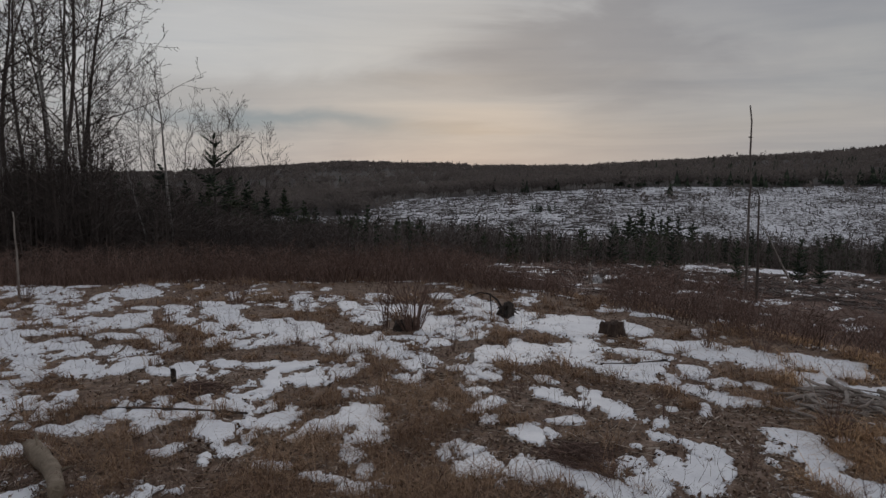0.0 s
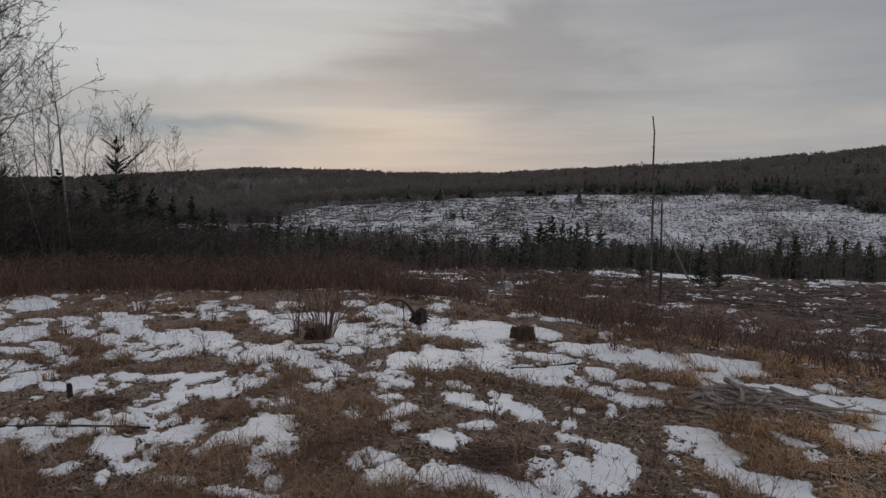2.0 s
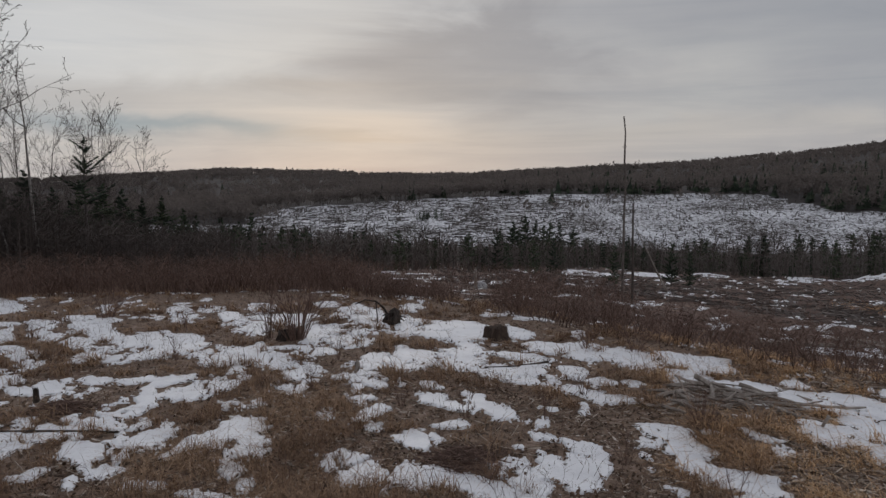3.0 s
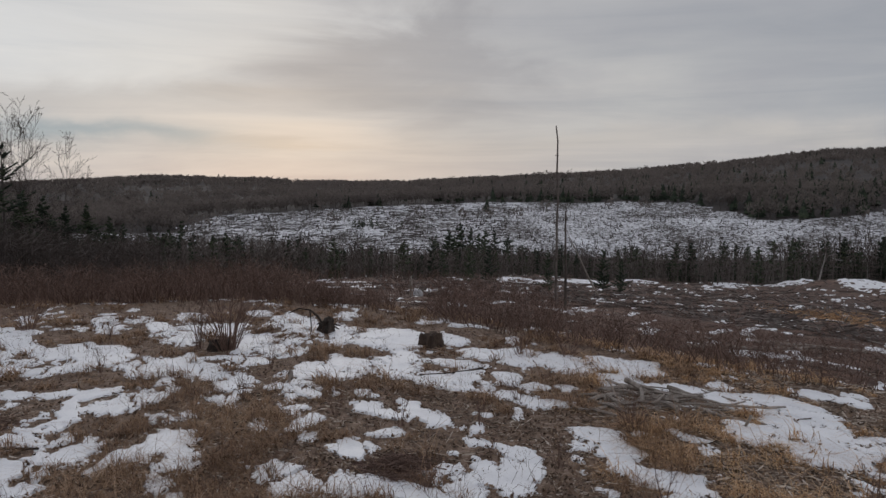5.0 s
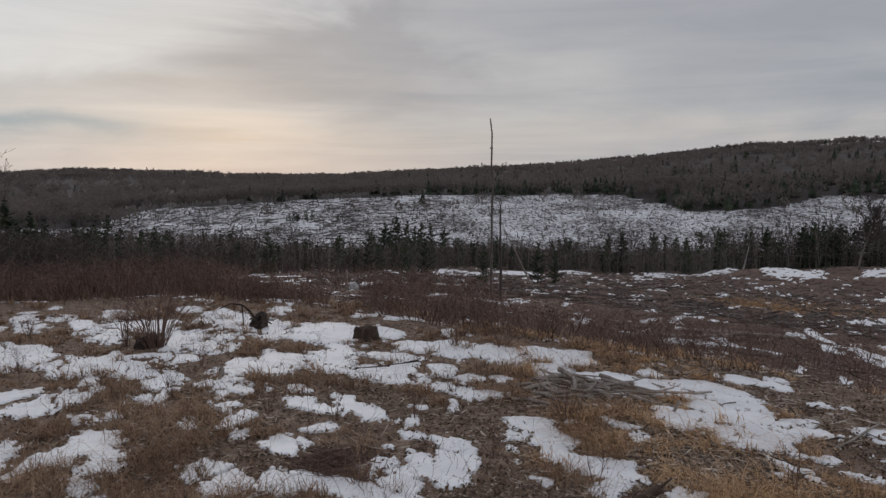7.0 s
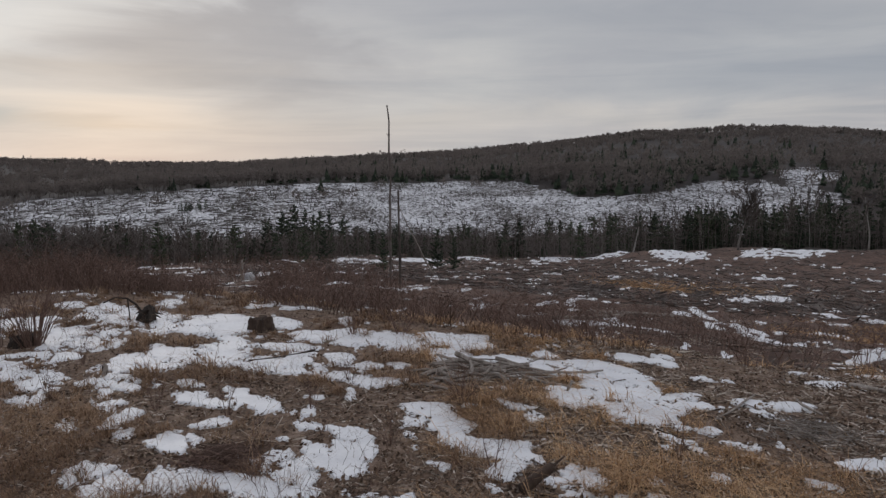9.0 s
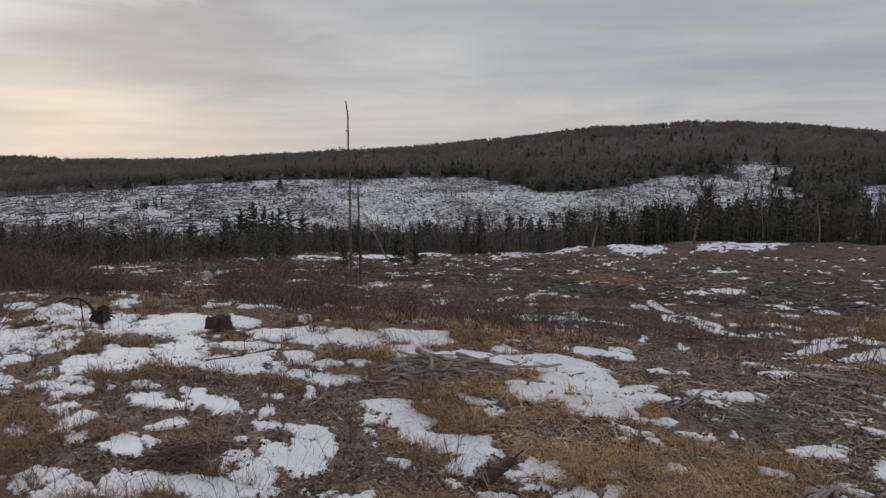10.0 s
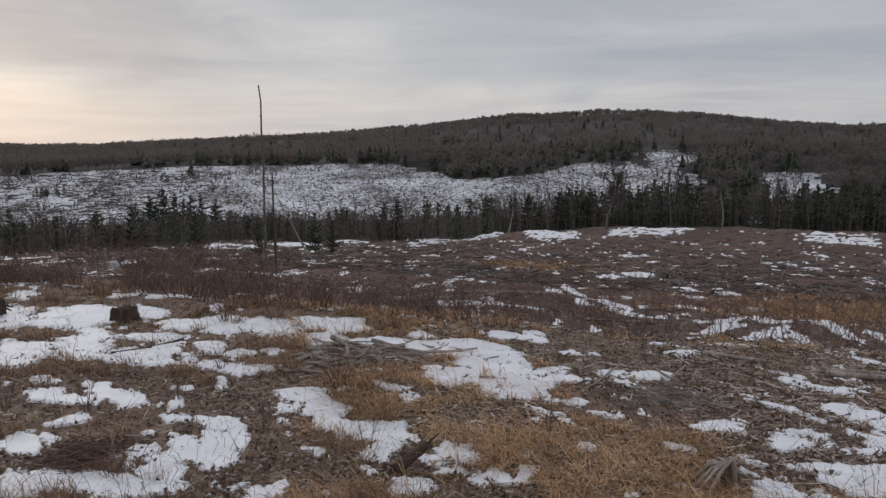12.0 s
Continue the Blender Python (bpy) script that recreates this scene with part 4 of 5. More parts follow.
def far_woods():
    g = np.random.default_rng(5)
    spots = []
    for lo, hi, count in ((432, 480, 1700), (480, 640, 1700), (640, 900, 1600), (900, 1165, 3600)):
        az, r = g.uniform(-34, 70, count), g.uniform(lo, hi, count)
        spots.append(np.stack([r * np.sin(np.radians(az)), r * np.cos(np.radians(az))], 1))
    # the wood comes lower at both ends of the felled slope
    az, r = g.uniform(-34, 70, 2600), g.uniform(345, 434, 2600)
    spots.append(np.stack([r * np.sin(np.radians(az)), r * np.cos(np.radians(az))], 1))
    p = np.concatenate(spots)
    p = p[~clear_cut(p[:, 0], p[:, 1]) | (g.uniform(size=len(p)) < 0.012)]
    z = height(p[:, 0], p[:, 1])
    r, az = np.hypot(p[:, 0], p[:, 1]), np.degrees(np.arctan2(p[:, 0], p[:, 1]))
    base = np.column_stack([p, z])
    dark = g.uniform(size=len(p)) < np.interp(az, [-30, 5, 30, 45, 70], [0.03, 0.05, 0.16, 0.24, 0.18]) * np.where(r > 800, 0.15, 1.0) * np.where(wave(p[:, 0], p[:, 1], 60, 3) > 0.5, 1.7, 0.3)
    bare = base[~dark]
    n, far = len(bare), np.hypot(bare[:, 0], bare[:, 1])
    tall, wide = g.uniform(6.0, 9.5, n) * np.where(far > 900, 0.75, 1.0), g.uniform(2.2, 4.2, n) * np.where(far > 640, 1.2, 1.0)
    soups = [spikes(bare, bare + np.column_stack([g.normal(0, 0.3, (n, 2)), tall * 0.8]), 0.13)]
    # each crown is a loose cloud of small sprays of twigs
    for k in range(54):
        m = slice(None) if k < 42 else far < 640
        c, t, w = bare[m], tall[m], wide[m]
        d = g.normal(0, 1, (len(c), 3))
        d *= (g.uniform(0.3, 1, len(c)) ** 0.5 / np.linalg.norm(d, axis=1))[:, None]
        mid = c + d * np.column_stack([w, w, t * 0.36]) + np.column_stack([np.zeros((len(c), 2)), t * 0.66])
        size = np.where(far[m] < 640, 0.45, np.where(far[m] < 900, 0.65, 0.8))[:, None, None]
        tri = mid[:, None] + g.normal(0, 1, (len(c), 3, 3)) * size * [1, 1, 1.3]
        soups.append((tri.reshape(-1, 3), np.arange(len(c) * 3).reshape(-1, 3)))
    v, f = merge(*soups)
    tagged(new("bare_far_woods", mesh_of("bare_far_woods", v, f, FARWOOD)), "grey-brown leafless woods covering the far hills", "woods", kind="stuff")
    con = base[dark]
    tall = g.uniform(5, 9.5, len(con))
    soups = []
    for k in range(6):
        t = 0.06 + 0.15 * k
        a = con + np.column_stack([g.normal(0, 0.12, (len(con), 2)), tall * t])
        b = con + np.column_stack([g.normal(0, 0.1, (len(con), 2)), tall * np.minimum(t + 0.26, 1.0)])
        soups.append(prisms(a, b, tall * 0.34 * (1 - t) * g.uniform(0.7, 1.2, len(con)), 0.05 * tall * (1 - t), 5))
    v, f = merge(*soups)
    tagged(new("dark_far_conifers", mesh_of("dark_far_conifers", v, f, NEEDLE)), "dark conifers scattered through the far woods", "woods", kind="stuff")


far_woods()


def clear_cut_debris():
    """Logs, tops and stumps left lying on the felled slope."""
    g = np.random.default_rng(9)
    n = 3600
    az, r = g.uniform(-22, 62, n), np.sqrt(g.uniform(285**2, 472**2, n))
    p = np.stack([r * np.sin(np.radians(az)), r * np.cos(np.radians(az))], 1)
    p = p[clear_cut(p[:, 0], p[:, 1])]
    an, long = g.uniform(0, 3.1, len(p)), g.uniform(0.3, 1.2, len(p))
    d = np.stack([np.cos(an), np.sin(an)], 1) * long[:, None]
    a, b = p - d, p + d
    a = np.column_stack([a, height(a[:, 0], a[:, 1]) + 0.15])
    b = np.column_stack([b, height(b[:, 0], b[:, 1]) + g.uniform(0.1, 0.7, len(p))])
    lying = halved(prisms(a, b, g.uniform(0.10, 0.28, len(p)), 0.1, 4))
    # long windrows of slash along the slope, thickest on its lower side
    m = 1500
    az, r = -22 + 40 * g.uniform(0, 1, m) ** 1.2, g.uniform(288, 440, m)
    w = np.stack([r * np.sin(np.radians(az)), r * np.cos(np.radians(az))], 1)
    w = w[clear_cut(w[:, 0], w[:, 1])]
    an = -np.arctan2(w[:, 0], w[:, 1]) + g.normal(0.25, 0.35, len(w))
    d = np.stack([np.cos(an), np.sin(an)], 1) * g.uniform(0.8, 3.2, len(w))[:, None]
    a, b = w - d, w + d
    a, b = (np.column_stack([e, height(e[:, 0], e[:, 1]) + g.uniform(0.0, 0.3, len(e))]) for e in (a, b))
    lying = merge(lying, halved(prisms(a, b, g.uniform(0.12, 0.34, len(w)), 0.08, 4)))
    q = np.concatenate([p[k::3] + g.normal(0, 2.0, p[k::3].shape) for k in range(3)] + [p[k::2] + g.normal(0, 3.0, p[k::2].shape) for k in range(2)])
    a = np.column_stack([q, height(q[:, 0], q[:, 1]) - 0.2])
    up = spikes(a, a + np.column_stack([g.normal(0, 0.5, (len(q), 2)), 0.4 + 3.2 * g.uniform(0, 1, len(q)) ** 3]), g.uniform(0.12, 0.34, len(q)), 4)
    v, f = merge(lying, up)
    tagged(new("logging_debris", mesh_of("logging_debris", v, f, BARK)), "dark tops, logs and stumps on the snowy felled slope", "debris", kind="stuff")


clear_cut_debris()

# ---- brush below the ledge: red-brown canes past counting ----


def canes(name, n, az_range, r_range, tall, seed, rad, label, twigs=4, material=TWIG, keep=None):
    g = np.random.default_rng(seed)
    az = g.uniform(*az_range, n)
    edge = np.interp(az, EDGE_AZ, EDGE_R)
    r = edge + r_range[0] + (r_range[1] - r_range[0]) * g.uniform(0, 1, n) ** 1.4
    p = np.stack([r * np.sin(np.radians(az)), r * np.cos(np.radians(az))], 1)
    m = fbm(p[:, 0], p[:, 1], 3.5, seed + 3, 3) + g.normal(0, 0.06, n) > (0.42 if keep is None else keep)
    # a gap in the brush before the broken post
    m &= (np.abs(az - 10.9) > 1.4) | (r > 25.5) | (g.uniform(0, 1, n) < 0.2)
    p = p[m]
    n = len(p)
    # the brush thins out and gets lower towards its sides
    rim = np.clip((az_range[1] - np.degrees(np.arctan2(p[:, 0], p[:, 1]))) / 9, 0, 1)
    keep = g.uniform(0, 1, n) < 0.1 + rim
    p, rim, n = p[keep], rim[keep], int(keep.sum())
    h = g.uniform(tall[0], tall[1], n) * (0.35 + 0.65 * rim)
    a = np.column_stack([p, height(p[:, 0], p[:, 1]) - 0.03])
    mid = a + np.column_stack([g.normal(0, 0.2, (n, 2)) * h[:, None], h * 0.55])
    b = mid + np.column_stack([g.normal(0, 0.26, (n, 2)) * h[:, None], h * 0.45])
    soups = [halved(prisms(a, mid, rad, rad * 0.75)), spikes(mid, b, rad * 0.75)]
    for k in range(twigs):
        t = g.uniform(0.1, 0.9, (n, 1))
        s = mid + (b - mid) * t
        soups.append(spikes(s, s + np.column_stack([g.normal(0, 0.22, (n, 2)) * h[:, None], h * g.uniform(0.02, 0.28, n)]), rad * 0.6))
    v, f = merge(*soups)
    return tagged(new(name, mesh_of(name, v, f, material)), label, "brush", kind="stuff")


canes("bank_brush", 2200, (0, 21), (0.3, 7), (0.1, 0.4), 67, 0.005, "low red-brown brush just below the ledge", 6, keep=0.38)
canes("red_brush", 6800, (-33, 9), (0.3, 12), (0.25, 0.85), 61, 0.006, "dense red-brown leafless brush below the ledge", 6, keep=0.36)
canes("low_brush", 3000, (13, 44), (0.3, 16), (0.2, 0.62), 64, 0.005, "low red-brown brush on the bank below the ledge", 6, keep=0.45)
canes("thin_brush", 800, (40, 74), (1.0, 16), (0.15, 0.5), 65, 0.004, "sparse low red-brown brush on the bank", 5, keep=0.5)
canes("slope_brush", 4500, (-33, 30), (8, 50), (0.3, 0.9), 62, 0.009, "thin red-brown brush scattered over the slope", 5, keep=0.46)
canes("sparse_brush", 4200, (28, 74), (9, 70), (0.2, 0.7), 66, 0.008, "sparse red-brown brush among the slash", 5, keep=0.48)
canes("ledge_stems", 13000, (-33, 74), (-11.5, 0.5), (0.05, 0.26), 63, 0.0016, "dead weed stems standing through snow and grass", 3, keep=0.45)


def undergrowth():
    """Tall thin saplings in the shade of the grove."""
    g = np.random.default_rng(89)
    n = 4200
    az = g.uniform(-34, -7, n)
    r = 26.5 + g.uniform(0, 16, n)
    x, y = r * np.sin(np.radians(az)), r * np.cos(np.radians(az))
    tall = g.uniform(1.2, 4.2, n) * np.interp(az, [-34, -25, -21, -9], [1.8, 1.6, 1.0, 0.6])
    a = np.column_stack([x, y, height(x, y) - 0.1])
    b = a + np.column_stack([g.normal(0, 0.07, (n, 2)) * tall[:, None], tall])
    soups = [spikes(a, b, 0.026)]
    for k in range(11):
        s = a + (b - a) * g.uniform(0.15, 0.9, (n, 1))
        soups.append(spikes(s, s + np.column_stack([g.normal(0, 0.14, (n, 2)) * tall[:, None], tall * g.uniform(0.02, 0.16, n)]), 0.013))
    v, f = merge(*soups)
    tagged(new("grove_undergrowth", mesh_of("grove_undergrowth", v, f, BRANCH)), "dense dark leafless undergrowth below the grove", "undergrowth", kind="stuff")


undergrowth()


def slope_grass(n, az, r, size, seed):
    """A patch of orange-tan grass on the slope."""
    g = np.random.default_rng(seed)
    x0, y0 = polar(az, r)
    p = np.array([x0, y0]) + g.normal(0, 1, (n, 2)) * size
    p = p[fbm(p[:, 0], p[:, 1], 1.5, seed, 3) > 0.45]
    a = np.column_stack([p, height(p[:, 0], p[:, 1]) - 0.02])
    h = g.uniform(0.05, 0.18, len(p))
    b = a + np.column_stack([g.normal(0, 1.0, (len(p), 2)) * h[:, None], h])
    v, f = spikes(a, b, 0.012)
    tagged(new("slope_grass", mesh_of("slope_grass", v, f, STRAW)), "patch of orange-tan dead grass on the slope", "grass", kind="stuff")


for n, (az, r, size) in enumerate([(43.5, 46, 2.8), (41.5, 42, 1.6), (57.3, 25, 1.7), (59.6, 24, 1.6), (61.5, 29, 2.2)]):
    slope_grass(4000, az, r, size, 900 + n)


def thicket():
    """Saplings between the trees of the valley wood, past counting."""
    g = np.random.default_rng(88)
    n = 7200
    az = np.where(g.uniform(size=n) < 0.42, g.uniform(-34, 4, n), g.uniform(0, 69, n))
    r = np.interp(az, FRONT_AZ, FRONT_R) + 50 * g.uniform(0, 1, n) ** 1.3 - 4
    x, y = r * np.sin(np.radians(az)), r * np.cos(np.radians(az))
    z = height(x, y)
    tall = np.maximum(EYE + np.interp(az, CROWN_AZ, CROWN_TAN) * r - z, 2.0) * g.uniform(0.35, 0.95, n)
    a = np.column_stack([x, y, z - 0.1])
    b = a + np.column_stack([g.normal(0, 0.06, (n, 2)) * tall[:, None], tall])
    soups = [spikes(a, b, 0.05)]
    for k in range(9):
        s = a + (b - a) * g.uniform(0.25, 0.9, (n, 1))
        soups.append(spikes(s, s + np.column_stack([g.normal(0, 0.13, (n, 2)) * tall[:, None], tall * g.uniform(0.08, 0.26, n)]), 0.03))
    v, f = merge(*soups)
    tagged(new("sapling_thicket", mesh_of("sapling_thicket", v, f, BRANCH)), "dense grey-brown leafless saplings filling the valley wood", "thicket", kind="stuff")


thicket()

# ---- dead grass on the ledge ----


def grass(name, tufts, seed, az_range, r_range, material, label):
    g = np.random.default_rng(seed)
    az = g.uniform(*az_range, tufts)
    r = r_range[0] * (r_range[1] / r_range[0]) ** g.uniform(0, 1, tufts)
    x, y = r * np.sin(np.radians(az)), r * np.cos(np.radians(az))
    want = fbm(x, y, 0.75, 161, 4) + g.normal(0, 0.05, tufts) - 0.36 * (snow_field(x, y) > 0.05) - 0.2 * ease((az - 40) / 12) * ease((r - 4.0) / 1.6)
    m = (want > np.where((r < 7) & (az > 10) & (az < 42), 0.46, np.where(az > 40, 0.5, 0.485))) & (r < np.interp(az, EDGE_AZ, EDGE_R) + 3)
    for px, py, clear in ((3.35, 5.95, 0.62), (0.86, 4.72, 0.26), (-2.38, 4.4, 0.3), (2.04, 9.15, 0.2), (2.4, 3.75, 0.22), (0.45, 5.1, 0.42), (3.3, 3.95, 0.32), (4.5, 3.9, 0.5), (5.2, 3.3, 0.6), (2.35, 5.6, 0.36), (-2.9, 6.3, 0.3)):
        m &= np.hypot(x - px, y - py) > clear
    x, y = x[m], y[m]
    per = 36
    size = np.repeat(0.045 + 0.15 * g.uniform(0, 1, len(x)) ** 2, per)
    tx, ty = np.repeat(x, per), np.repeat(y, per)
    n = len(tx)
    an, out = g.uniform(0, 2 * np.pi, n), np.abs(g.normal(0, 0.9, n))
    an = an * 0.75 + np.repeat(g.uniform(0, 6.3, len(x)), per) * 0.25
    bx, by = tx + g.normal(0, 0.3, n) * size, ty + g.normal(0, 0.3, n) * size
    base = np.column_stack([bx, by, height(bx, by) - 0.01])
    dirx, diry = np.cos(an), np.sin(an)
    long = size * g.uniform(0.6, 1.7, n)
    mid = base + np.column_stack([dirx * out * long * 0.5, diry * out * long * 0.5, long * 0.42])
    tip = mid + np.column_stack([dirx * long * (0.35 + out * 0.6), diry * long * (0.35 + out * 0.6), long * g.uniform(-0.35, 0.22, n)])
    w = 0.0011 + 0.0011 * g.uniform(0, 1, n)
    side = np.column_stack([-diry, dirx, np.zeros(n)]) * (w * np.clip(np.hypot(bx, by) / 5, 1, 2.2))[:, None]
    v = np.stack([base - side, base + side, mid + side * 0.8, mid - side * 0.8, tip + side * 0.25, tip - side * 0.25], 1).reshape(-1, 3)
    k = np.arange(n)[:, None] * 6
    f = np.concatenate([k + [[0, 1, 2, 3]], k + [[3, 2, 4, 5]]], 1).reshape(-1, 4)
    return tagged(new(name, mesh_of(name, v, f, material)), label, "grass", kind="stuff")


grass("russet_grass", 5900, 171, (-33, 32), (3.2, 17), RUSSET, "matted russet and brown dead grass on the ledge")
grass("near_grass", 700, 173, (-180, 180), (0.8, 9), RUSSET, "short brown dead grass round the standpoint")
grass("tan_grass", 2800, 172, (24, 68), (3.2, 12), STRAW, "matted pale tan dead grass on the ledge")


# ---- single things on the ledge ----


def on_ground(x, y, lift=0.0):
    return np.array([x, y, float(height(x, y)) + lift])


def stump(name, x, y, rad, tall, seed, material, label, cut=True, lean=(0, 0)):
    """A weathered stump with flared roots, a ragged rim and, if cut, a sawn face."""
    g = np.random.default_rng(seed)
    sides, rows = 18, 7
    a = np.arange(sides) * 2 * np.pi / sides
    lobe = 1 + 0.16 * np.sin(a * 4 + seed) + g.normal(0, 0.09, sides)
    v = []
    for i in range(rows):
        t = i / (rows - 1)
        flare = 1 + 0.75 * (1 - t) ** 4 * (0.5 + 0.5 * np.sin(a * 5 + seed))
        rim = tall * t + (g.normal(0, 0.05 if cut else 0.16, sides) * tall if i == rows - 1 else 0) - 0.04
        v.append(np.column_stack([np.cos(a) * rad * lobe * flare * (1 - 0.08 * t + g.normal(0, 0.03, sides)) + lean[0] * t * tall, np.sin(a) * rad * lobe * flare * (1 - 0.08 * t) + lean[1] * t * tall, np.broadcast_to(rim, sides)]))
    inner = v[-1] * [0.82, 0.82, 1] + [0, 0, -0.012 if cut else -0.25 * tall]
    v.append(inner)
    i, j = np.arange(sides), np.arange(rows)
    f = np.stack([j[:, None] * sides + i, j[:, None] * sides + (i + 1) % sides, (j[:, None] + 1) * sides + (i + 1) % sides, (j[:, None] + 1) * sides + i], -1).reshape(-1, 4)
    ob = new(name)
    part("bark", (np.concatenate(v), f), material, ob)
    face = np.concatenate([inner - [0, 0, 0.002], inner * [0.45, 0.45, 1] + np.column_stack([np.zeros((sides, 2)), g.normal(0, 0.004, sides)]), [[lean[0] * tall, lean[1] * tall, inner[:, 2].mean() + 0.004]]])
    k = np.arange(0, sides, 2)
    ring = np.stack([i, (i + 1) % sides, (i + 1) % sides + sides, i + sides], 1)
    fan = np.stack([np.full(len(k), 2 * sides), sides + k, sides + k + 1, sides + (k + 2) % sides], 1)
    part("cut_face", (face, np.concatenate([ring, fan])), STUMPBARK if cut else CHARRED, ob, "split brown end grain" if cut else "")
    ob.matrix_world = Matrix.Translation(on_ground(x, y))
    return tagged(ob, label, "stump")


stump("tree_stump", 2.04, 9.15, 0.125, 0.19, 3, STUMPBARK, "dark weathered tree stump in snow and grass")
stump("low_stump", -0.50, 9.55, 0.14, 0.12, 4, CHARRED, "low dark stump at the foot of a shrub", cut=False)
stump("charred_stub", -2.43, 6.78, 0.024, 0.15, 5, CHARRED, "small black broken stub standing in snow", cut=False)
stump("stick_stub", 0.25, 7.48, 0.016, 0.16, 6, DRYWOOD, "short grey stick stub leaning in the snow", cut=False, lean=(0.25, 0))


def log(name, a, b, rad, seed, material, label, lift=0.4, stubs=3, bend=0.05, sunk=0.15, ends=True):
    """A lying log or stick from a to b on the ground, with branch stubs and paler broken ends."""
    g = np.random.default_rng(seed)
    a, b = np.array(a, float), np.array(b, float)
    ts = np.linspace(0, 1, 9)
    long = np.linalg.norm(b[:2] - a[:2])
    side = np.array([-(b - a)[1], (b - a)[0]]) / max(long, 1e-6)
    xy = a[:2] + (b - a)[:2] * ts[:, None] + side * (np.sin(ts * 3.1 + seed) * bend * long)[:, None]
    ground_z = height(xy[:, 0], xy[:, 1])
    z = np.maximum(np.linspace(ground_z[0], ground_z[-1], 9) + rad * (1 - sunk) + lift * rad * ts, ground_z + rad * 0.3)
    pts = np.column_stack([xy, z])
    ob = new(name)
    ob.location = pts[0]
    pts = pts - pts[0]
    part("wood", tube(pts, rad * np.linspace(1.08, 0.8, 9), 10, 0.11, seed), material, ob, smooth=True)
    if ends:
        for k, d in ((0, -1), (8, 1)):
            e = pts[k]
            w = (pts[1] - pts[0]) if k == 0 else (pts[8] - pts[7])
            w = w / np.linalg.norm(w)
            r = rad * (1.0 if k == 0 else 0.74)
            part("broken_end", tube([e - w * 0.002 * d, e + w * d * 0.004, e + w * d * 0.010], [r * 0.97, r * 0.95, r * 0.72], 10, 0.16, seed + k), material if material is STUMPBARK else CUTWOOD, ob, "broken end grain")
    for k in range(stubs):
        t = g.integers(1, 8)
        an = g.uniform(0, 6.3)
        d = np.array([math.cos(an), math.sin(an), g.uniform(0.3, 1.2)])
        part("branch_stub", tube([pts[t], pts[t] + d * rad * 1.6, pts[t] + d * rad * g.uniform(2.2, 4.0)], [rad * 0.3, rad * 0.22, rad * 0.1], 6, 0.1, seed + k), material, ob)
    return tagged(ob, label, "log")


log("pale_log", (-2.64, 4.84), (-2.12, 3.98), 0.055, 12, CUTWOOD, "pale barkless log lying in brown grass", 0.2, 2, sunk=-0.5)
log("dark_log", (2.24, 3.52), (2.38, 3.43), 0.032, 13, STUMPBARK, "short dark broken log propped on snow", 4.2, 1, 0.03)
log("slope_log", (5.98, 4.36), (6.16, 3.84), 0.022, 14, DRYWOOD, "grey barkless log lying across the bank", 0.5, 1, 0.02)
log("bank_log", (6.29, 3.38), (6.62, 2.86), 0.026, 15, DRYWOOD, "grey log among the debris on the bank", 0.5, 2)
log("bank_log", (6.42, 3.48), (6.66, 3.05), 0.018, 16, DRYWOOD, "thin grey log among the debris on the bank", 0.8, 2)
log("fallen_branch", (4.14, 4.08), (4.84, 4.28), 0.009, 17, DRYWOOD, "thin grey branch lying on wood chips", 3, 2, 0.05, ends=False)
log("fallen_branch", (-1.15, 5.05), (-0.80, 5.25), 0.007, 18, CHARRED, "dark fallen branch on the snow", 2, 2, 0.06, ends=False)
log("fallen_branch", (-2.9, 5.95), (-1.5, 5.75), 0.009, 19, CHARRED, "long dark branch lying in the grass", 1.5, 4, 0.04, ends=False)
log("fallen_branch", (12.5, 17.5), (14.6, 16.0), 0.06, 20, DRYWOOD, "grey trunk lying in the red brush", 3, 4, 0.03)
log("fallen_branch", (5.16, 4.16), (4.80, 3.72), 0.010, 23, DRYWOOD, "forked grey branch standing out of the litter", 7, 3, 0.06, ends=False)
log("fallen_branch", (9.2, 15.2), (11.6, 14.4), 0.05, 21, DRYWOOD, "grey dead branch lying in the red brush", 4, 4, 0.05)
log("fallen_branch", (1.55, 7.45), (2.25, 7.6), 0.013, 22, CHARRED, "dark stick lying on the snow", 1, 2, 0.08, ends=False)


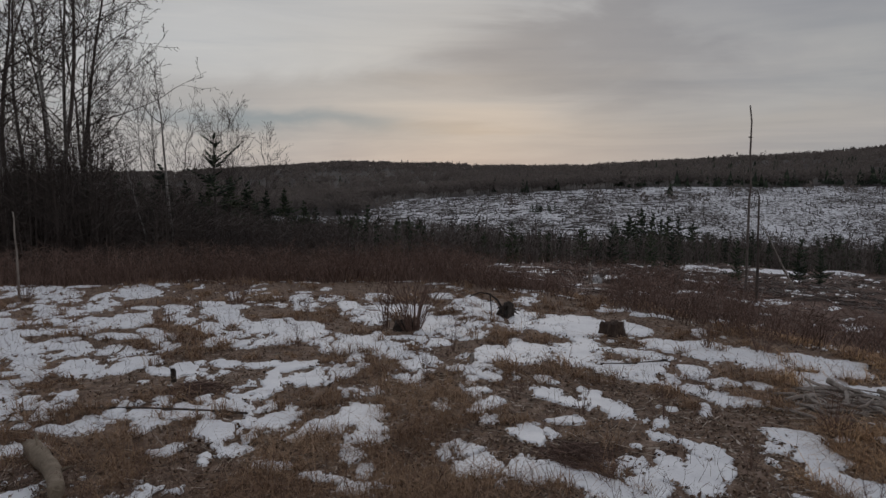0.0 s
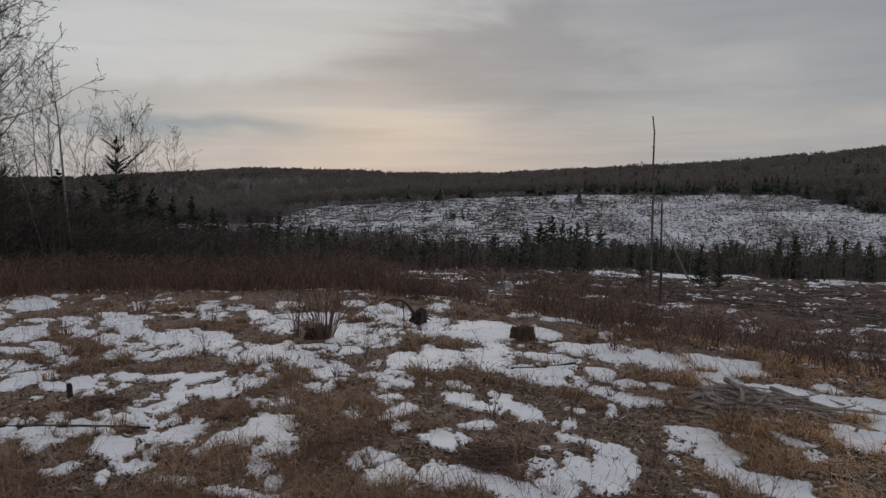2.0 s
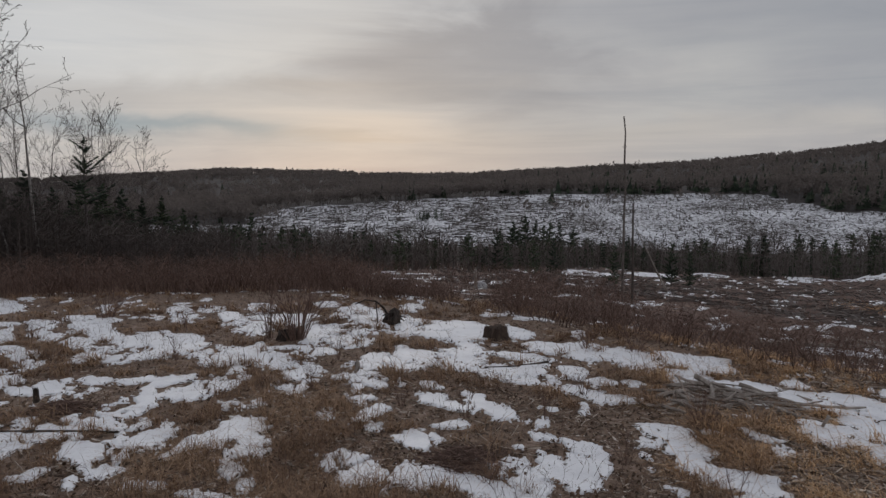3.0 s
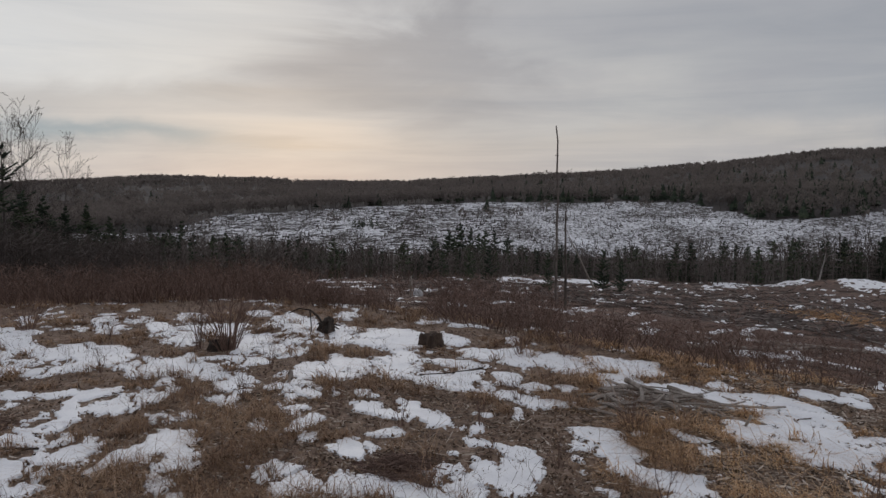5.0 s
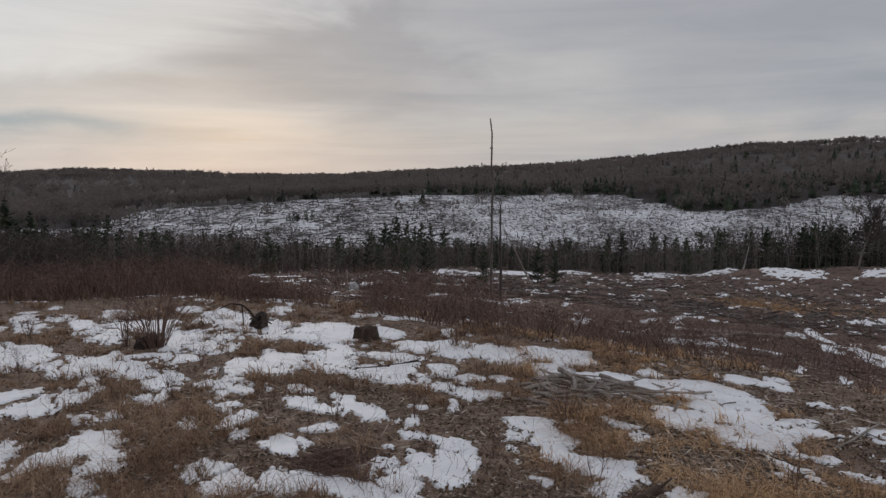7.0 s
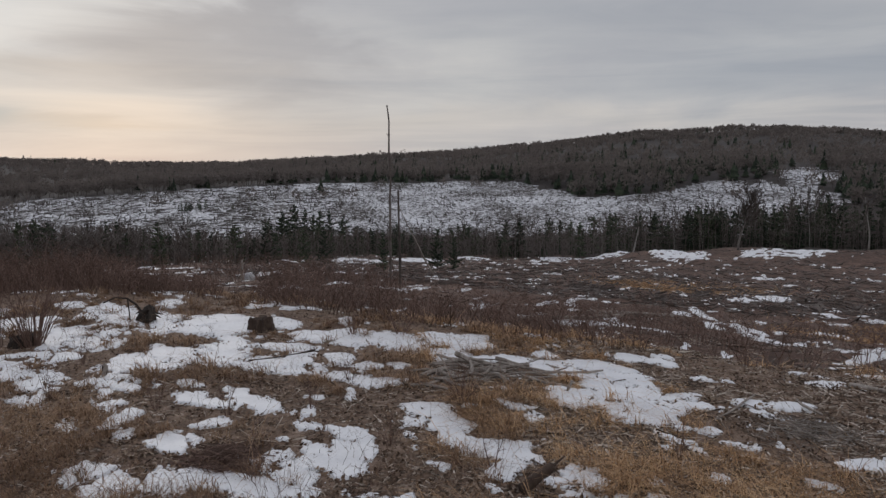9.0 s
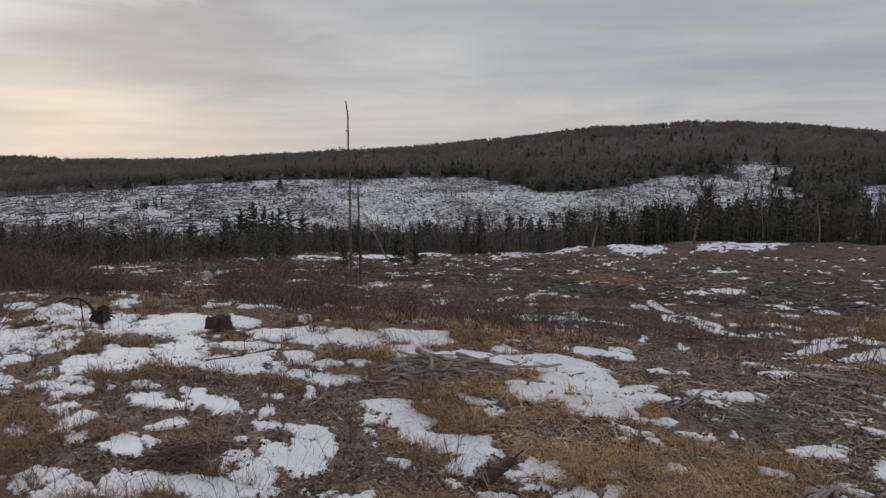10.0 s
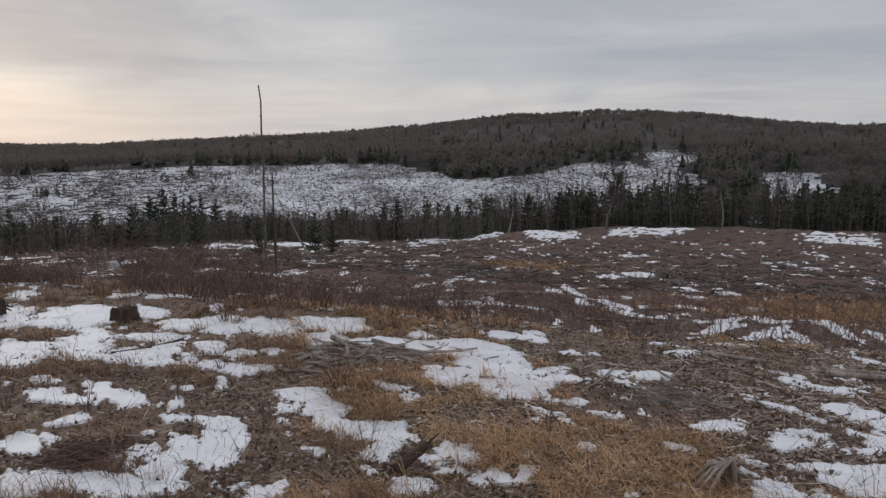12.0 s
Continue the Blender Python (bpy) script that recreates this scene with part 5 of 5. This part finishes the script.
def upturned_root(x, y):
    """A dark root mass with an arched root beside it."""
    g = np.random.default_rng(31)
    ob = new("upturned_root")
    ob.location = on_ground(x, y)
    part("root_mass", tube([(0, 0, -0.05), (0.0, 0.0, 0.03), (0.01, 0, 0.10), (0.02, 0, 0.17), (0.0, 0, 0.21)], [0.08, 0.10, 0.095, 0.07, 0.03], 14, 0.42, 4), CHARRED, ob)
    for k in range(6):
        an = g.uniform(0, 6.3)
        d = np.array([math.cos(an), math.sin(an), g.uniform(-0.1, 0.5)]) * 0.75
        part("root", tube([d * 0.06 + [0, 0, 0.08], d * 0.14 + [0, 0, 0.1], d * g.uniform(0.18, 0.27) + [0, 0, 0.07]], [0.02, 0.014, 0.005], 6, 0.2, k), CHARRED, ob)
    arch = [(-0.05, 0.02, 0.10), (-0.12, 0.05, 0.22), (-0.22, 0.10, 0.30), (-0.36, 0.18, 0.31), (-0.50, 0.25, 0.24)]
    part("arched_root", tube(arch, [0.016, 0.015, 0.013, 0.011, 0.007], 6, 0.12, 7), CHARRED, ob)
    part("arched_root", tube([(-0.22, 0.10, 0.30), (-0.21, 0.06, 0.15), (-0.20, 0.05, -0.02)], [0.010, 0.009, 0.007], 6, 0.12, 8), CHARRED, ob)
    return tagged(ob, "dark upturned root with an arched side root on snow", "root")


upturned_root(0.86, 10.3)


def shrub(name, x, y, tall, wide, stems, seed, label, material=TWIG, rad=0.004, base=0.2):
    """A leafless shrub: stems fanning from one foot, each forking into fine twigs."""
    g = np.random.default_rng(seed)
    ob = new(name)
    ob.location = on_ground(x, y)
    fine = []
    for k in range(stems):
        an = g.uniform(0, 6.3)
        out = wide * 0.5 * math.sqrt(g.uniform(0.02, 1))
        h = tall * (1 - 0.35 * (out / (wide * 0.5)) ** 2) * g.uniform(0.65, 1.05)
        foot = np.array([math.cos(an), math.sin(an), 0]) * out * base
        tip = np.array([math.cos(an) * out, math.sin(an) * out, h])
        mid = foot * 0.55 + tip * 0.45 + g.normal(0, 0.03 * tall, 3) - np.array([math.cos(an), math.sin(an), 0]) * out * 0.12
        part("stem", tube([foot - [0, 0, 0.03], foot * 0.75 + mid * 0.25, mid, (mid + tip) / 2 + g.normal(0, 0.02 * tall, 3), tip], rad * np.array([1.3, 1.15, 0.9, 0.65, 0.3]), 4, 0.1, k), material, ob)
        for q in range(7):
            t = g.uniform(0.1, 1)
            s = mid + (tip - mid) * t
            fine.append((s, s + np.array([g.normal(0, 0.12), g.normal(0, 0.12), g.uniform(0.05, 0.22)]) * tall))
    tw = part("twig_spray", prisms([q[0] for q in fine], [q[1] for q in fine], rad * 0.45, rad * 0.2), material, ob)
    tagged(tw, kind="stuff")
    return tagged(ob, label, "shrub")


shrub("leafless_shrub", -0.38, 9.4, 0.84, 1.0, 40, 51, "leafless many-stemmed shrub growing by a stump", rad=0.0046)
shrub("leafless_shrub", -0.72, 9.6, 0.74, 0.36, 11, 52, "thin upright leafless shrub in the snow")
shrub("leafless_shrub", -3.13, 11.5, 0.55, 0.75, 22, 53, "low leafless shrub at the back of the ledge")
shrub("leafless_shrub", 2.75, 5.25, 0.36, 0.45, 20, 54, "short red-stemmed shrub beside the branch pile", rad=0.0028)
shrub("leafless_shrub", 3.35, 8.0, 0.36, 0.70, 18, 55, "fan of thin bent stems rising from snow", rad=0.003)
shrub("leafless_shrub", 2.9, 8.3, 0.34, 0.55, 14, 56, "fan of thin bent stems rising from snow", rad=0.003)
shrub("bare_sapling", 3.31, 3.47, 0.36, 0.10, 3, 57, "single thin sapling in tan grass", rad=0.003)
shrub("bare_sapling", 2.30, 3.95, 0.26, 0.16, 4, 58, "thin dark sapling at the edge of the snow", rad=0.003)
shrub("leafless_shrub", -6.75, 12.3, 0.65, 0.6, 16, 59, "leafless shrub at the foot of a dead post")
for n, (x, y, h) in enumerate([(0.6, 6.2, 0.28), (1.05, 5.7, 0.25), (1.65, 5.6, 0.3), (-0.15, 6.9, 0.3), (1.9, 4.6, 0.24), (0.1, 8.2, 0.3), (2.2, 6.3, 0.3), (-1.6, 8.4, 0.3), (0.95, 4.35, 0.2), (-3.6, 9.9, 0.35), (-1.9, 10.6, 0.4), (5.9, 5.4, 0.4), (5.0, 6.9, 0.4)]):
    shrub("weed_clump", x, y, h, 0.22, 9, 600 + n, "clump of dead reddish weed stems in snow and grass", rad=0.002)


def branch_pile(x, y):
    """A heap of grey limbs left from the felling, most of them lying across."""
    g = np.random.default_rng(35)
    ob = new("branch_pile")
    ob.location = on_ground(x, y)
    for k in range(64):
        an = g.normal(-0.5, 0.6) if k < 34 else g.uniform(0, 3.1)
        long = g.uniform(0.18, 0.62) if k < 34 else g.uniform(0.12, 0.3)
        c = np.array([g.normal(-0.05, 0.38), g.normal(0, 0.26)])
        if k < 5:
            c = np.array([0.42 + g.normal(0, 0.2), -0.28 + g.normal(0, 0.12)])
            long, an = g.uniform(0.4, 0.75), g.normal(-0.62, 0.07)
        d = np.array([math.cos(an), math.sin(an)])
        rise = g.normal(0, 0.16 if k < 34 else 0.5)
        ts = np.linspace(-1, 1, 5)
        xy = c + d * (ts * long / 2)[:, None] + g.normal(0, 0.012, (5, 2))
        r = 0.006 + 0.017 * g.uniform(0, 1) ** 1.5
        gz = height(x + xy[:, 0], y + xy[:, 1]) - ob.location[2]
        z = np.maximum(gz + r + 0.11 * math.exp(-(c[0] ** 2 + c[1] ** 2) / 0.16) * g.uniform(0, 1) + rise * ts * long / 2, gz + r * 0.6)
        part("branch", tube(np.column_stack([xy, z]), r * np.array([1.1, 1.0, 0.9, 0.8, 0.5]), 6, 0.14, k), DRYWOOD, ob)
    return tagged(ob, "low pile of grey weathered branches on the ledge", "branch pile")


branch_pile(3.35, 5.95)


def twig_heap(name, x, y, wide, tall, n, seed, material, label):
    g = np.random.default_rng(seed)
    c = g.normal(0, wide * 0.28, (n, 2))
    an, long = g.uniform(0, 6.3, n), (0.03 + 0.2 * g.uniform(0, 1, n) ** 2) * wide / 0.5
    gz = height(x + c[:, 0], y + c[:, 1])
    z = gz + tall * np.exp(-(c**2).sum(1) / (wide * 0.32) ** 2) * g.uniform(0.1, 1, n)
    d = np.column_stack([np.cos(an), np.sin(an), g.normal(0, 0.10, n)]) * long[:, None] / 2
    p = np.column_stack([x + c[:, 0], y + c[:, 1], z])
    a, b = p - d, p + d
    for e in (a, b):
        e[:, 2] = np.maximum(e[:, 2], height(e[:, 0], e[:, 1]) + 0.004)
    v, f = prisms(a, b, 0.0014 + 0.004 * g.uniform(0, 1, n) ** 3, 0.001)
    o = on_ground(x, y)
    ob = new(name, mesh_of(name, v - o, f, material))
    ob.location = o
    return tagged(ob, label, "twig heap", kind="stuff")


twig_heap("twig_heap", 0.86, 4.72, 0.52, 0.10, 1500, 41, TWIG, "dark heap of twigs and leaf litter on the snow")
twig_heap("twig_heap", -2.15, 6.45, 0.5, 0.09, 700, 42, TWIG, "dark heap of twigs in snow and grass")
twig_heap("twig_heap", 4.6, 3.6, 0.7, 0.08, 500, 43, DRYWOOD, "low heap of grey twigs on the ledge")


def split_root(x, y):
    ob = new("split_root")
    ob.location = on_ground(x, y)
    g = np.random.default_rng(44)
    for k in range(8):
        an = 0.4 + 0.42 * k + g.normal(0, 0.2)
        d = np.array([math.cos(an), math.sin(an), 0])
        part("root", tube([(0, 0, 0.0), d * 0.04 + [0, 0, 0.09 + 0.012 * k], d * 0.13 + [0, 0, 0.12], d * 0.24 + [0, 0, 0.0]], [0.012, 0.011, 0.009, 0.004], 6, 0.15, k), DRYWOOD, ob)
    return tagged(ob, "pale forked root lying in tan grass", "root")


split_root(3.66, 2.40)

# a dead post and a pale boulder down the slope, a dead stem at the back of the ledge
az, r = 10.85, 26
x, y = polar(az, r)
stand(snag("broken_post", 25, fit_height(az, r, -0.123) + 0.3, 0.07, "pale broken trunk standing like a post", 0.02, DRYWOOD), x, y)
x, y = polar(-29.1, 14.6)
stand(snag("dead_sapling", 26, 1.75, 0.026, "thin pale dead stem at the back of the ledge", 0.3, DRYWOOD), x, y)


def boulder(x, y, size, seed, label):
    bm = bmesh.new()
    bmesh.ops.create_icosphere(bm, subdivisions=3, radius=size)
    for v in bm.verts:
        k = noise.fractal(v.co * (1.4 / size) + Vector((seed, 0, 0)), 0.8, 2.0, 4)
        v.co *= 1 + 0.28 * k
        v.co.z *= 1.15
    me = bpy.data.meshes.new("boulder")
    bm.to_mesh(me)
    bm.free()
    me.materials.append(STONE)
    ob = new("boulder", me)
    ob.location = on_ground(x, y, size * 0.6)
    return tagged(ob, label, "boulder")


boulder(*polar(11.35, 27), 0.17, 2, "pale boulder beside a broken post")


def chips(name, n, az_range, r_range, size, seed, label, bias, thick=0.12, below=False, material=CHIP):
    """Chips, splinters and bits of bark strewn on the ground."""
    g = np.random.default_rng(seed)
    az = g.uniform(*az_range, n)
    r = r_range[0] * (r_range[1] / r_range[0]) ** g.uniform(0, 1, n)
    x, y = r * np.sin(np.radians(az)), r * np.cos(np.radians(az))
    keep = (snow_field(x, y) < 0.15) & (fbm(x, y, 1.3, seed, 3) + np.interp(az, [-30, 10, 40, 65], [-0.06, 0.0, 0.08, 0.10]) > bias)
    edge = np.interp(az, EDGE_AZ, EDGE_R)
    if below is not None:
        keep &= (r > edge + 1.5) if below else (r < edge + 2)
    x, y = x[keep], y[keep]
    n = len(x)
    an, long = g.uniform(0, 6.3, n), size * g.uniform(0.3, 1.6, n) ** 1.5
    d = np.column_stack([np.cos(an), np.sin(an), g.normal(0, 0.18, n)]) * long[:, None] / 2
    p = np.column_stack([x, y, height(x, y) + 0.006 + 0.1 * size * g.uniform(0, 1, n)])
    v, f = prisms(p - d, p + d, long * thick * g.uniform(0.4, 1, n), long * thick * 0.4, 3)
    return tagged(new(name, mesh_of(name, v, f, material)), label, "debris", kind="stuff")


chips("wood_chips", 46000, (-33, 68), (3.1, 12), 0.035, 81, "grey wood chips and bark bits strewn on soil", 0.45)
chips("ground_litter", 7000, (-180, 180), (0.5, 10), 0.05, 86, "grey wood chips strewn round the standpoint", 0.42)
chips("small_sticks", 7000, (-33, 68), (3.1, 14), 0.10, 82, "small grey sticks strewn over the ledge", 0.46, 0.03)
chips("bank_debris", 17000, (32, 68), (4.6, 20), 0.085, 84, "grey splinters and twigs on the bank", 0.40, 0.055, None)
chips("far_slope_debris", 15000, (8, 68), (30, 110), 0.6, 85, "brown tops and logs strewn below the wood", 0.42, 0.06, True, BRANCH)
chips("slope_debris", 13000, (-10, 68), (9, 110), 0.3, 83, "brown branches and splinters strewn over the slope", 0.44, 0.045, True, SLASHWOOD)


def fallen_leaves(n, az_range, r_range, seed):
    """Brown curled leaves matted on the ground, each a small bent blade."""
    g = np.random.default_rng(seed)
    az = g.uniform(*az_range, n)
    r = r_range[0] * (r_range[1] / r_range[0]) ** g.uniform(0, 1, n)
    x, y = r * np.sin(np.radians(az)), r * np.cos(np.radians(az))
    keep = (snow_field(x, y) < 0.25) & (r < np.interp(az, EDGE_AZ, EDGE_R) + 2)
    x, y = x[keep], y[keep]
    n = len(x)
    an, size = g.uniform(0, 6.3, n), g.uniform(0.008, 0.021, n)
    u = np.column_stack([np.cos(an), np.sin(an), g.normal(0, 0.35, n)]) * size[:, None]
    w = np.column_stack([-np.sin(an), np.cos(an), g.normal(0, 0.5, n)]) * size[:, None] * 0.6
    lift = np.column_stack([np.zeros((n, 2)), size * g.uniform(0.2, 0.9, n)])
    p = np.column_stack([x, y, height(x, y) + 0.006 + 0.012 * g.uniform(0, 1, n)])
    v = np.stack([p - u + lift, p - w, p + w, p + u + lift], 1).reshape(-1, 3)
    k = np.arange(n)[:, None] * 4
    f = np.concatenate([k + [[0, 1, 2]], k + [[1, 3, 2]]], 1).reshape(-1, 3)
    tagged(new("fallen_leaves", mesh_of("fallen_leaves", v, f, LEAF)), "matted brown fallen leaves on the ledge", "leaves", kind="stuff")


fallen_leaves(52000, (-33, 68), (3.1, 15), 91)
fallen_leaves(9000, (-180, 180), (0.5, 9), 92)
